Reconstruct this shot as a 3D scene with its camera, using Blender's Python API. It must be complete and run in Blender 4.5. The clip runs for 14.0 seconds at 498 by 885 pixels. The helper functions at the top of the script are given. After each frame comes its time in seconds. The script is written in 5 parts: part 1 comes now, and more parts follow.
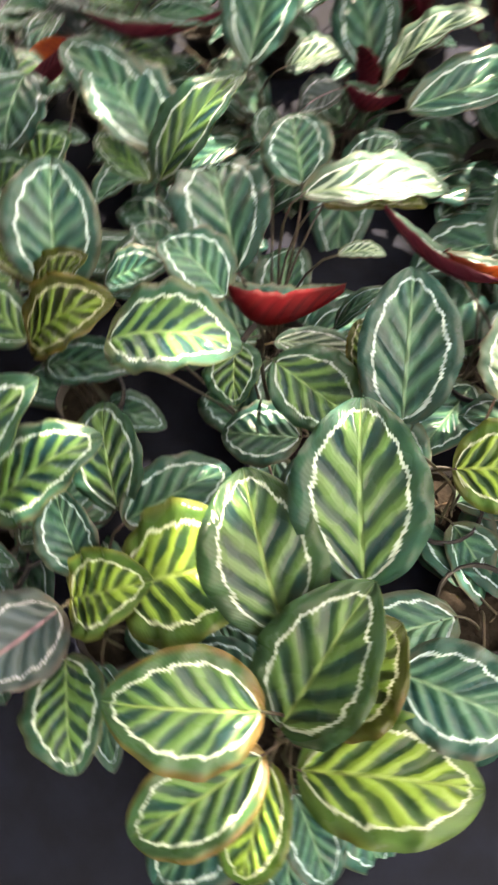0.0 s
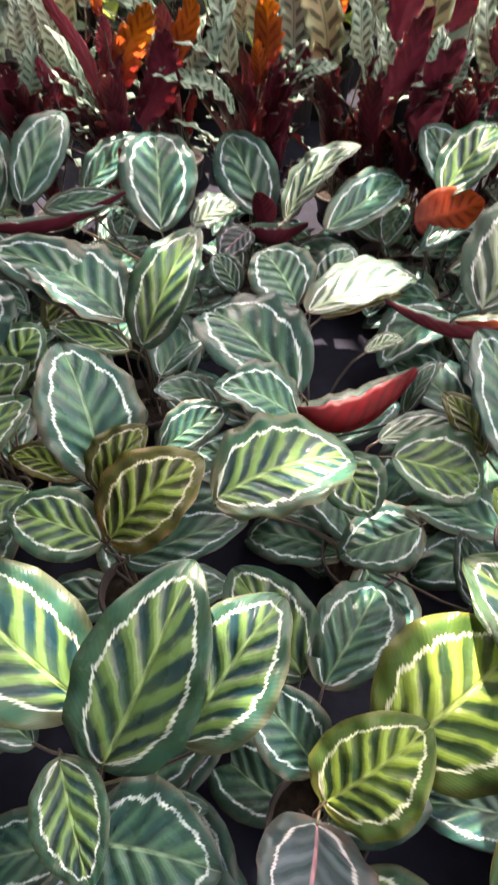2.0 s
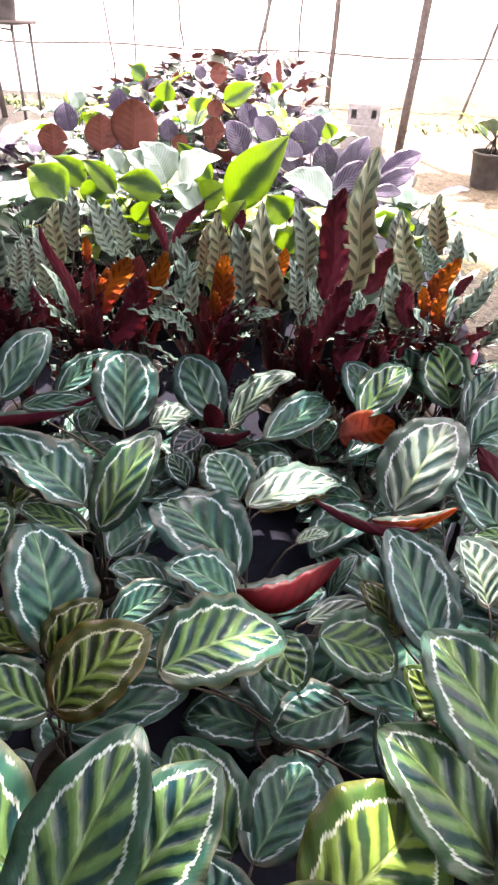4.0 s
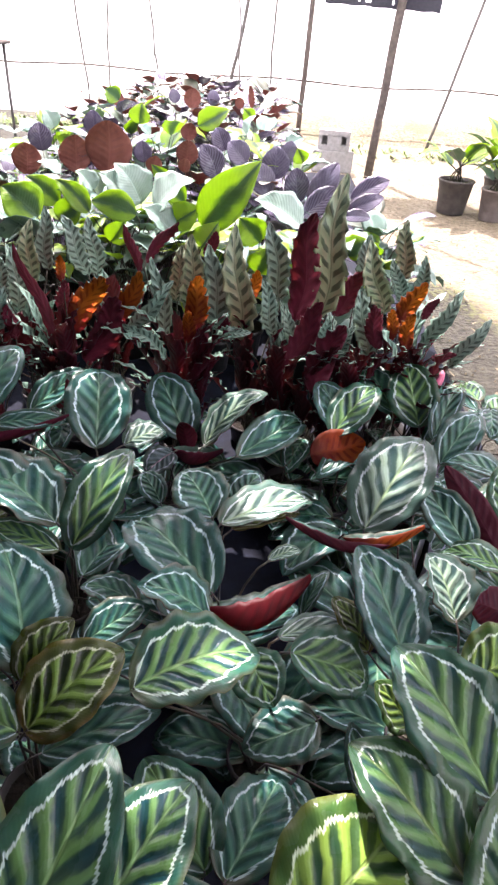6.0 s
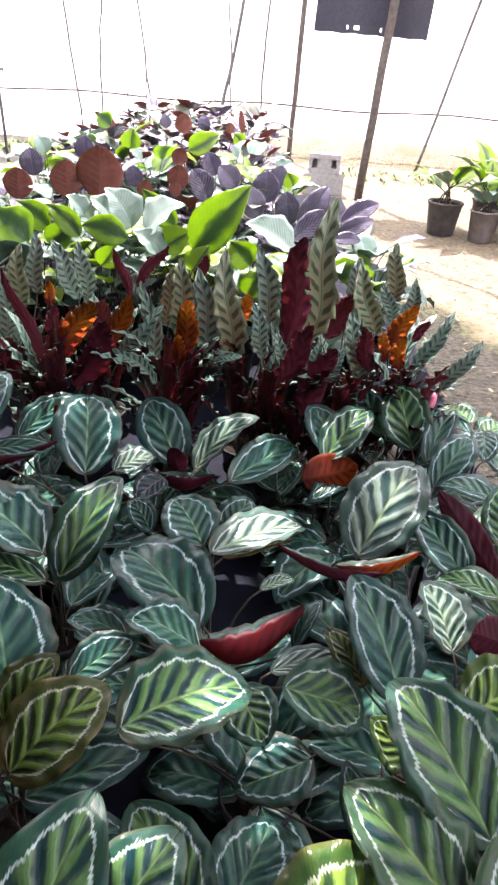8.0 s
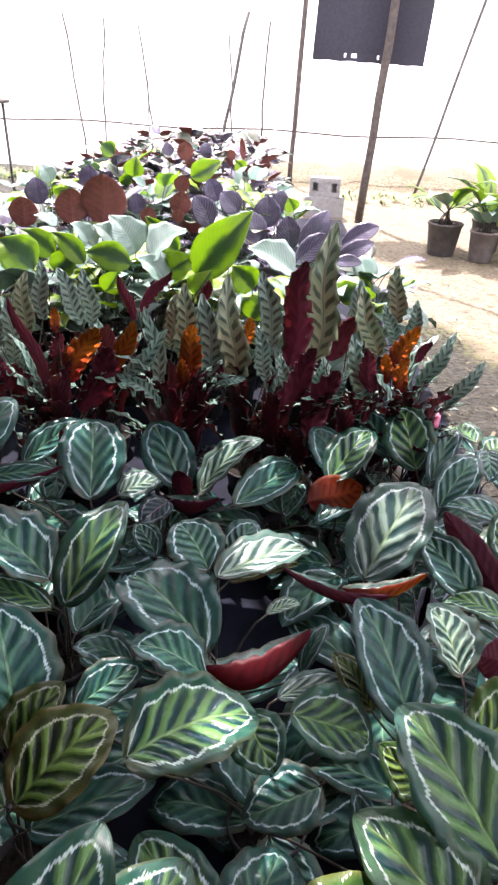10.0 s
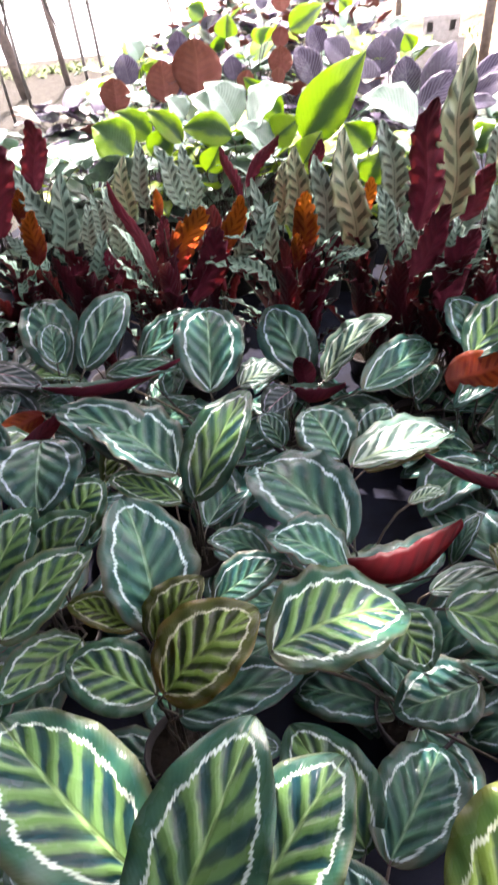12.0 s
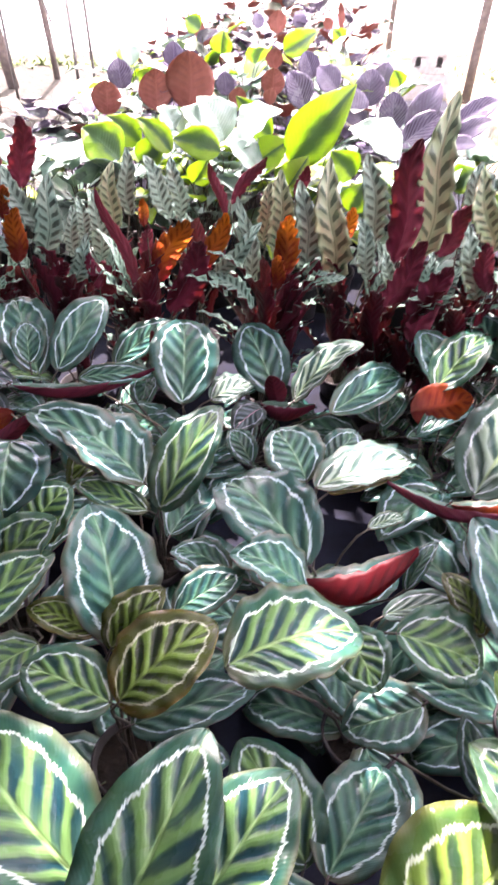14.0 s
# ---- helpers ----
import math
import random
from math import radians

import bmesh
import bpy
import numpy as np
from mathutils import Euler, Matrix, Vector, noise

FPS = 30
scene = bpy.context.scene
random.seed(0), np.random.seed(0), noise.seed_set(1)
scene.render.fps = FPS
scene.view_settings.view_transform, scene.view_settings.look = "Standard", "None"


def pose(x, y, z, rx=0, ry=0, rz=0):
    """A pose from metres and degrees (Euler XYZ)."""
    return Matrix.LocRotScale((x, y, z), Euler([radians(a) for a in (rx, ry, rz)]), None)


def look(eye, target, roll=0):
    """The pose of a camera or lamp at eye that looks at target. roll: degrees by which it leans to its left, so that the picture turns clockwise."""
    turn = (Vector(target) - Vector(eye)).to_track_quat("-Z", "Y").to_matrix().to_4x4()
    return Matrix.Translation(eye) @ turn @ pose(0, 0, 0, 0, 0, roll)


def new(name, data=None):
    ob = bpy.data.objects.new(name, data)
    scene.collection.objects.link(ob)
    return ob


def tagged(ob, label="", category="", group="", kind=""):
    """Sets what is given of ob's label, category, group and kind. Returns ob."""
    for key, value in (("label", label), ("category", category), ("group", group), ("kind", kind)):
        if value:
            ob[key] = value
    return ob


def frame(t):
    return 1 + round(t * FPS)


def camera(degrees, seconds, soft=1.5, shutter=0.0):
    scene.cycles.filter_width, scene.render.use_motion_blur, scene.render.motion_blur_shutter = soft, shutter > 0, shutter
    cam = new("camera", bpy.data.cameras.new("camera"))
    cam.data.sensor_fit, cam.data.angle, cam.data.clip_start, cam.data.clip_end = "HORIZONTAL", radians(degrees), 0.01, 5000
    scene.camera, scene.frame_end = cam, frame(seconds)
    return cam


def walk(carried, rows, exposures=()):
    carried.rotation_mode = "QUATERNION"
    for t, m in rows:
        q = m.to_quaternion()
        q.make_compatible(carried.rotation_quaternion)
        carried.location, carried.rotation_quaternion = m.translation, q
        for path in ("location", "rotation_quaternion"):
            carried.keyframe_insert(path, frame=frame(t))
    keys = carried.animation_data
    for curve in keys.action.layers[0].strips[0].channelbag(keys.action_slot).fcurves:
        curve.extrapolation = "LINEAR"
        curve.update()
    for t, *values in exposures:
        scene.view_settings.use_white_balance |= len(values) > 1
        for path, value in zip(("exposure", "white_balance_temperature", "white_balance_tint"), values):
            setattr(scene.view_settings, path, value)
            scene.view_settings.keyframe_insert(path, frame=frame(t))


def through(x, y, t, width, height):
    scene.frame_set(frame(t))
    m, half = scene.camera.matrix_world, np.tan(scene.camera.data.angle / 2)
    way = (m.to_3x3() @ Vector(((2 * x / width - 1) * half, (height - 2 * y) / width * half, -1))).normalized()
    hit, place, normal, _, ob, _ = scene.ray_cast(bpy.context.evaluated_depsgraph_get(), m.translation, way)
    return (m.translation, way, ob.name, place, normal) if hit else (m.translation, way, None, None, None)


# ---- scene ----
cam = camera(43.7, 14.0, 2.5, 0.4)
METRES, EYE, TILT, LEAN, TURN = 1.0, 1.12, -63.93, 6.61, 33.42
ROWS = [
    (0.0, 0.0, 0.0, 0.0, -0.0, 0.0, 0.0),
    (0.5, -0.1726, -0.0565, -0.0325, -9.26, 6.96, 17.27),
    (1.0, -0.2876, 0.0114, 0.049, -11.91, 4.0, 21.64),
    (1.5, -0.3329, 0.1037, 0.0919, -15.25, 4.62, 23.44),
    (2.0, -0.4021, 0.1161, 0.0596, -14.35, 10.9, 22.74),
    (2.5, -0.4117, 0.0608, 0.0603, -19.49, 17.15, 20.05),
    (3.0, -0.4399, 0.0078, 0.045, -20.19, 22.66, 21.66),
    (5.5, -0.4895, -0.0148, 0.0153, -23.04, 26.06, 22.41),
    (6.0, -0.4804, -0.0224, 0.0122, -23.58, 26.39, 23.06),
    (6.5, -0.4765, -0.0245, 0.0143, -23.63, 26.83, 23.35),
    (7.0, -0.4728, -0.0204, 0.0206, -23.76, 26.55, 23.59),
    (7.5, -0.4686, -0.0173, 0.0273, -23.96, 26.83, 23.65),
    (8.0, -0.4623, -0.0201, 0.0295, -23.86, 28.01, 23.71),
    (8.5, -0.4599, -0.0237, 0.0274, -23.72, 28.44, 24.15),
    (11.0, -0.4712, -0.0241, 0.0401, -20.8, 31.83, 23.87),
    (11.5, -0.4545, 0.0313, 0.0646, -16.11, 29.34, 22.42),
    (12.0, -0.4454, 0.076, 0.0706, -11.56, 25.19, 22.08),
    (12.5, -0.4537, 0.0949, 0.0804, -11.98, 21.61, 19.23),
    (13.0, -0.4623, 0.0894, 0.0827, -14.47, 21.94, 19.29),
    (13.5, -0.461, 0.087, 0.0818, -14.27, 22.32, 19.48),
    (14.0, -0.4625, 0.0523, 0.0781, -16.83, 24.11, 19.65),
]
EXPOSURES = [(0.0, 2.87, 9200, 18), (2.0, 2.98, 8200, 33), (2.5, 2.95, 7650, 37), (3.0, 2.78, 7450, 38), (6.0, 2.15, 6650, 28), (8.5, 1.95, 6600, 28), (11.0, 1.75, 6450, 28), (11.6, 1.69, 6550, 28), (12.0, 2.56, 6950, 32), (12.5, 2.95, 7000, 34), (14.0, 3.08, 6850, 40)]
walk(cam, [(t, pose(0, 0, EYE, TILT, LEAN, TURN) @ pose(METRES * x, METRES * y, METRES * z, 90 + pitch, roll, yaw)) for t, x, y, z, yaw, pitch, roll in ROWS], EXPOSURES)

# ---- world, sun ----
SUN_ELEV, SUN_DIR = radians(56), (-0.32, 0.95)
world = bpy.data.worlds.new("sky")
scene.world = world
world.use_nodes = True
sky = world.node_tree.nodes.new("ShaderNodeTexSky")
sky.sky_type, sky.sun_disc = "NISHITA", False
sky.sun_elevation, sky.sun_rotation = SUN_ELEV, math.atan2(SUN_DIR[0], SUN_DIR[1])
world.node_tree.links.new(sky.outputs[0], world.node_tree.nodes["Background"].inputs[0])
world.node_tree.nodes["Background"].inputs[1].default_value = 0.12
sun = new("sun", bpy.data.lights.new("sun", "SUN"))
sun.data.energy, sun.data.angle, sun.data.color = 4.8, radians(0.8), (1.0, 0.95, 0.86)
_to = Vector((SUN_DIR[0], SUN_DIR[1], 0)).normalized() * math.cos(SUN_ELEV) + Vector((0, 0, math.sin(SUN_ELEV)))
sun.matrix_world = look(_to * 20, (0, 0, 0))


# ---- materials ----
class Net:
    """A node tree with short words for its nodes."""

    def __init__(self, name):
        self.mat = bpy.data.materials.new(name)
        self.mat.use_nodes = True
        self.nt = self.mat.node_tree
        self.nt.nodes.clear()
        self.out = self.nt.nodes.new("ShaderNodeOutputMaterial")

    def put(self, socket, value):
        if hasattr(value, "is_output"):
            self.nt.links.new(value, socket)
        elif socket.type == "RGBA" and len(value) == 3:
            socket.default_value = (*value, 1)
        else:
            socket.default_value = value

    def node(self, kind, **inputs):
        n = self.nt.nodes.new(kind)
        for k, v in inputs.items():
            self.put(n.inputs[k.replace("_", " ")], v)
        return n

    def m(self, op, a, b=0.0, c=0.0):
        n = self.nt.nodes.new("ShaderNodeMath")
        n.operation = op
        for i, v in enumerate((a, b, c)):
            self.put(n.inputs[i], v)
        return n.outputs[0]

    def step(self, lo, hi, x):
        n = self.nt.nodes.new("ShaderNodeMapRange")
        n.interpolation_type = "SMOOTHSTEP"
        for i, v in enumerate((x, lo, hi)):
            self.put(n.inputs[i], v)
        return n.outputs[0]

    def mix(self, f, a, b, blend="MIX"):
        n = self.nt.nodes.new("ShaderNodeMix")
        n.data_type, n.blend_type = "RGBA", blend
        self.put(n.inputs[0], f), self.put(n.inputs[6], a), self.put(n.inputs[7], b)
        return n.outputs[2]

    def noise(self, vector, scale, detail=3.0):
        return self.node("ShaderNodeTexNoise", Vector=vector, Scale=scale, Detail=detail).outputs[0]

    def coords(self, which="Object"):
        return self.nt.nodes.new("ShaderNodeTexCoord").outputs[which]

    def random(self):
        return self.nt.nodes.new("ShaderNodeObjectInfo").outputs["Random"]

    def bump(self, height, strength, distance):
        return self.node("ShaderNodeBump", Height=height, Strength=strength, Distance=distance).outputs[0]

    def surface(self, color, rough=0.5, metal=0.0, normal=None, glow=None, through=0.0, spec=0.5):
        p = self.node("ShaderNodeBsdfPrincipled", Base_Color=color, Roughness=rough, Metallic=metal)
        p.inputs["Specular IOR Level"].default_value = spec
        if normal is not None:
            self.put(p.inputs["Normal"], normal)
        shader = p.outputs[0]
        if glow is not None:
            t = self.node("ShaderNodeBsdfTranslucent", Color=glow)
            mx = self.node("ShaderNodeMixShader", Fac=through)
            self.nt.links.new(shader, mx.inputs[1]), self.nt.links.new(t.outputs[0], mx.inputs[2])
            shader = mx.outputs[0]
        self.nt.links.new(shader, self.out.inputs[0])
        return self.mat


def leaf_space(n):
    """Along the blade, across it from the midrib, the side, the blade's own noise space."""
    sep = n.node("ShaderNodeSeparateXYZ", Vector=n.coords("UV"))
    u, v = sep.outputs[0], sep.outputs[1]
    a = n.m("ABSOLUTE", n.m("MULTIPLY_ADD", v, 2.0, -1.0))
    side = n.m("GREATER_THAN", v, 0.5)
    rnd = n.random()
    space = n.node("ShaderNodeCombineXYZ", X=u, Y=v, Z=n.m("MULTIPLY", rnd, 37.0)).outputs[0]
    return u, a, side, rnd, space


def rose_leaf(name, light, dark, margin, ring, rib, rough=0.25, through=0.22, bands=5.9, crisp=0.5, core=0.0, rust=0.2):
    """Upper side of a rose-painted calathea: tapered dark bands, a pale feathered ring, a plain margin.
    crisp: how sharply the bands end; core: how far the pale field keeps to the midrib; rust: brown on the rim."""
    n = Net(name)
    u, a, side, rnd, space = leaf_space(n)
    soft = n.noise(space, 5.0)
    count = n.m("MULTIPLY_ADD", rnd, 2.0, bands - 1.0)
    ph = n.m("MULTIPLY_ADD", u, count, n.m("MULTIPLY", n.m("POWER", a, 0.8), -2.2))
    ph = n.m("ADD", n.m("MULTIPLY_ADD", side, 0.45, ph), n.m("MULTIPLY_ADD", soft, 0.45, n.m("MULTIPLY", rnd, 5.0)))
    st = n.m("SINE", n.m("MULTIPLY", ph, 2 * math.pi))
    veins = n.m("SINE", n.m("MULTIPLY", ph, 12 * math.pi))
    along_vein = n.node("ShaderNodeCombineXYZ", X=n.m("MULTIPLY", ph, 3.2), Y=n.m("MULTIPLY", a, 1.6), Z=n.m("MULTIPLY_ADD", rnd, 61.0, n.m("MULTIPLY", side, 9.0))).outputs[0]
    fine = n.noise(along_vein, 1.6, 2.5)
    # dark bands: thin at the midrib, widest half way, drawn out before the ring
    lens = n.m("POWER", n.m("ABSOLUTE", n.m("MULTIPLY_ADD", a, 2.7, -1.0)), 2.0)
    each = n.node("ShaderNodeCombineXYZ", X=ph, Y=n.m("MULTIPLY", side, 7.0), Z=n.m("MULTIPLY", rnd, 83.0)).outputs[0]
    uneven = n.m("MULTIPLY_ADD", n.m("SUBTRACT", n.noise(each, 0.75, 1.0), 0.5), 2.6, n.m("MULTIPLY", n.m("SUBTRACT", n.noise(space, 7.0, 2.0), 0.5), 2.2))
    s = n.m("ADD", n.m("MULTIPLY_ADD", lens, 0.8, st), n.m("ADD", n.m("MULTIPLY_ADD", n.m("SUBTRACT", fine, 0.5), 1.5, uneven), n.m("MULTIPLY_ADD", veins, 0.08, -0.2)))
    band = n.step(-crisp, crisp, s)
    # distance from the outline, as a share of half the width
    half = n.m("POWER", n.m("MAXIMUM", n.m("SINE", n.m("MULTIPLY", n.m("POWER", u, 0.92), math.pi)), 0.0001), 0.57)
    inset = n.m("MULTIPLY", n.m("SUBTRACT", 1.0, a), half)
    inset = n.m("SMOOTH_MIN", inset, n.m("MULTIPLY", n.m("SUBTRACT", 1.0, u), 3.9), 0.10)
    inset = n.m("SMOOTH_MIN", inset, n.m("MULTIPLY", u, 9.0), 0.10)
    rr = n.m("SUBTRACT", 1.0, inset)
    rr = n.m("ADD", rr, n.m("MULTIPLY_ADD", n.m("SUBTRACT", fine, 0.5), 0.12, n.m("MULTIPLY_ADD", st, 0.020, n.m("MULTIPLY", veins, 0.012))))
    where = n.m("MULTIPLY_ADD", soft, 0.14, 0.62)
    off = n.m("ABSOLUTE", n.m("SUBTRACT", rr, where))
    ringed = n.m("SUBTRACT", 1.0, n.step(0.012, n.m("MULTIPLY_ADD", n.noise(space, 11.0), 0.040, 0.022), off))
    outside = n.step(-0.02, 0.03, n.m("SUBTRACT", rr, where))
    midrib = n.m("SUBTRACT", 1.0, n.step(0.012, 0.045, n.m("MULTIPLY", a, n.m("MULTIPLY_ADD", u, 0.5, 0.65))))
    pale = n.mix(n.m("MULTIPLY", n.step(0.0, 0.55, a), core), light, margin)
    col = n.mix(band, dark, pale)
    col = n.mix(n.m("MULTIPLY", n.step(0.42, 0.85, n.noise(space, 3.0, 1.0)), 0.35), col, pale)
    edge = n.mix(n.step(0.3, 0.7, soft), margin, tuple(c * 0.66 for c in margin))
    worn = n.m("MAXIMUM", n.step(0.82, 1.0, a), n.m("SUBTRACT", 1.0, n.step(0.05, 0.22, u)))
    edge = n.mix(n.m("MULTIPLY", n.m("MULTIPLY", worn, n.step(0.40, 0.62, n.m("MULTIPLY_ADD", soft, 0.6, n.m("MULTIPLY", rnd, 0.45)))), rust), edge, (0.24, 0.085, 0.02))
    edge = n.mix(n.m("MULTIPLY", n.m("MULTIPLY_ADD", st, 0.5, 0.5), 0.10), edge, light)
    col = n.mix(outside, col, edge)
    col = n.mix(n.m("MULTIPLY", ringed, 0.9), col, ring)
    col = n.mix(n.m("MULTIPLY", midrib, 0.7), col, rib)
    tone = n.m("MULTIPLY_ADD", rnd, 0.5, 0.72)
    shade = n.node("ShaderNodeCombineColor", Red=tone, Green=tone, Blue=n.m("MULTIPLY_ADD", soft, 0.3, n.m("MULTIPLY", tone, 0.87))).outputs[0]
    col = n.mix(1.0, col, shade, "MULTIPLY")
    bump = n.bump(n.m("ADD", n.m("MULTIPLY", n.m("MULTIPLY", st, n.m("MULTIPLY_ADD", outside, -0.8, 1.0)), 1.0), n.m("MULTIPLY_ADD", veins, 0.04, n.m("MULTIPLY", midrib, -1.0))), 0.6, 0.0035)
    glow = n.mix(0.6, col, (0.30, 0.46, 0.05))
    return n.surface(col, n.m("MULTIPLY_ADD", soft, 0.2, rough - 0.08), 0, bump, glow, through, 0.32)


def snake_leaf(name, light, dark, tint):
    """Upper side of a lance-shaped calathea: dark blotches in two rows on pale green."""
    n = Net(name)
    u, a, side, rnd, space = leaf_space(n)
    soft = n.noise(space, 6.0)
    ph = n.m("MULTIPLY_ADD", u, 9.0, n.m("MULTIPLY_ADD", a, -1.1, n.m("MULTIPLY_ADD", side, 0.5, n.m("MULTIPLY", soft, 0.35))))
    st = n.m("SINE", n.m("MULTIPLY", ph, 2 * math.pi))
    win = n.m("MULTIPLY", n.step(0.07, 0.22, a), n.m("SUBTRACT", 1.0, n.step(0.60, 0.85, a)))
    big = n.m("MULTIPLY_ADD", side, 0.25, -0.05)
    blot = n.m("MULTIPLY", n.step(big, n.m("ADD", big, 0.35), st), win)
    rim = n.step(0.92, 1.0, n.m("ADD", a, n.m("MULTIPLY", st, 0.06)))
    col = n.mix(n.step(0.35, 0.75, soft), light, tint)
    col = n.mix(n.m("MULTIPLY", rnd, 0.35), col, tint)
    col = n.mix(n.m("MULTIPLY", blot, 0.88), col, dark)
    col = n.mix(n.m("MULTIPLY", rim, 0.7), col, dark)
    rib = n.m("SUBTRACT", 1.0, n.step(0.02, 0.06, a))
    col = n.mix(n.m("MULTIPLY", rib, 0.5), col, dark)
    bump = n.bump(n.m("ADD", st, n.m("MULTIPLY", rib, -1.0)), 0.22, 0.004)
    return n.surface(col, n.m("MULTIPLY_ADD", soft, 0.2, 0.26), 0, bump, n.mix(0.4, col, (0.30, 0.4, 0.12)), 0.2)


def under_leaf(name, base, vein, glow, through, rough=0.5, bands=8.0):
    """Lower side of a calathea leaf: matt, wine red or olive, with raised ribs."""
    n = Net(name)
    u, a, side, rnd, space = leaf_space(n)
    soft = n.noise(space, 5.0)
    ph = n.m("MULTIPLY_ADD", u, bands, n.m("MULTIPLY_ADD", a, -1.5, n.m("MULTIPLY", side, 0.5)))
    st = n.m("SINE", n.m("MULTIPLY", ph, 2 * math.pi))
    rib = n.m("SUBTRACT", 1.0, n.step(0.02, 0.07, a))
    col = n.mix(n.step(0.3, 0.75, soft), base, tuple(c * 0.6 for c in base))
    col = n.mix(n.m("MULTIPLY_ADD", n.step(0.1, 0.9, st), 0.35, n.m("MULTIPLY", rib, 0.6)), col, vein)
    bump = n.bump(n.m("MULTIPLY_ADD", st, 0.6, rib), 0.28, 0.004)
    feather = n.m("MULTIPLY", n.step(0.0, 0.7, st), n.m("MULTIPLY", n.step(0.04, 0.18, a), n.m("SUBTRACT", 1.0, n.step(0.5, 0.85, a))))
    shine = n.mix(n.m("MULTIPLY", feather, 0.55), glow, tuple(c * c * 0.35 for c in glow))
    shine = n.mix(n.step(0.1, 0.65, n.m("ADD", u, n.m("MULTIPLY", n.m("SUBTRACT", soft, 0.5), 0.5))), (0.35, 0.02, 0.03), shine)
    return n.surface(col, n.m("MULTIPLY_ADD", soft, 0.2, rough - 0.1), 0, bump, shine, through, 0.18)


def plain_leaf(name, base, other, glow, through, rough=0.32, lines=16.0, rim=False, streak=0.12):
    """A broad smooth leaf with close parallel veins."""
    n = Net(name)
    u, a, side, rnd, space = leaf_space(n)
    soft = n.noise(space, 4.0)
    ph = n.m("MULTIPLY_ADD", u, lines, n.m("MULTIPLY", a, -4.0))
    st = n.m("SINE", n.m("MULTIPLY", ph, 2 * math.pi))
    rib = n.m("SUBTRACT", 1.0, n.step(0.02, 0.06, a))
    col = n.mix(n.step(0.3, 0.7, n.m("MULTIPLY_ADD", rnd, 0.4, n.m("MULTIPLY", soft, 0.7))), base, other)
    col = n.mix(n.m("MULTIPLY", n.m("MULTIPLY_ADD", st, 0.5, 0.5), streak), col, tuple(c * 1.25 for c in other) if streak > 0.2 else other)
    col = n.mix(n.m("MULTIPLY", rib, 0.5), col, tuple(min(1, c * 1.6) for c in other))
    bump = n.bump(n.m("ADD", n.m("MULTIPLY", st, 0.5), n.m("MULTIPLY", rib, -2.0)), 0.2, 0.003)
    shine = n.mix(n.m("MULTIPLY", st, 0.12), glow, col)
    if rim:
        # Dark middle: the shadow of overlapping leaves, put into the colour.
        shaded_heart = n.m("SUBTRACT", 1.0, n.step(0.26, 0.74, n.m("MULTIPLY_ADD", soft, 0.6, n.m("ADD", n.m("MULTIPLY", side, 0.34), n.m("MULTIPLY_ADD", rnd, 0.40, n.m("SUBTRACT", a, 0.45))))))
        shine = n.mix(n.m("MULTIPLY", shaded_heart, 0.85), shine, (0.045, 0.11, 0.045))
        col = n.mix(n.m("MULTIPLY", shaded_heart, 0.85), col, (0.050, 0.125, 0.080))
    return n.surface(col, n.m("MULTIPLY_ADD", soft, 0.2, rough - 0.1), 0, bump, shine, through)


def rough_stuff(name, c1, c2, scale, rough=0.9, bump=0.4, dist=0.01, metal=0.0, c3=None, big=1.2, spec=0.5):
    n = Net(name)
    at = n.coords("Object")
    grain, patch = n.noise(at, scale, 6.0), n.noise(at, big, 3.0)
    col = n.mix(n.step(0.3, 0.7, grain), c1, c2)
    if c3 is not None:
        col = n.mix(n.step(0.48, 0.68, patch), col, c3)
    else:
        col = n.mix(n.m("MULTIPLY", n.step(0.35, 0.7, patch), 0.4), col, tuple(c * 0.7 for c in c1))
    return n.surface(col, n.m("MULTIPLY_ADD", grain, 0.15, rough - 0.1), metal, n.bump(grain, bump, dist), spec=spec)


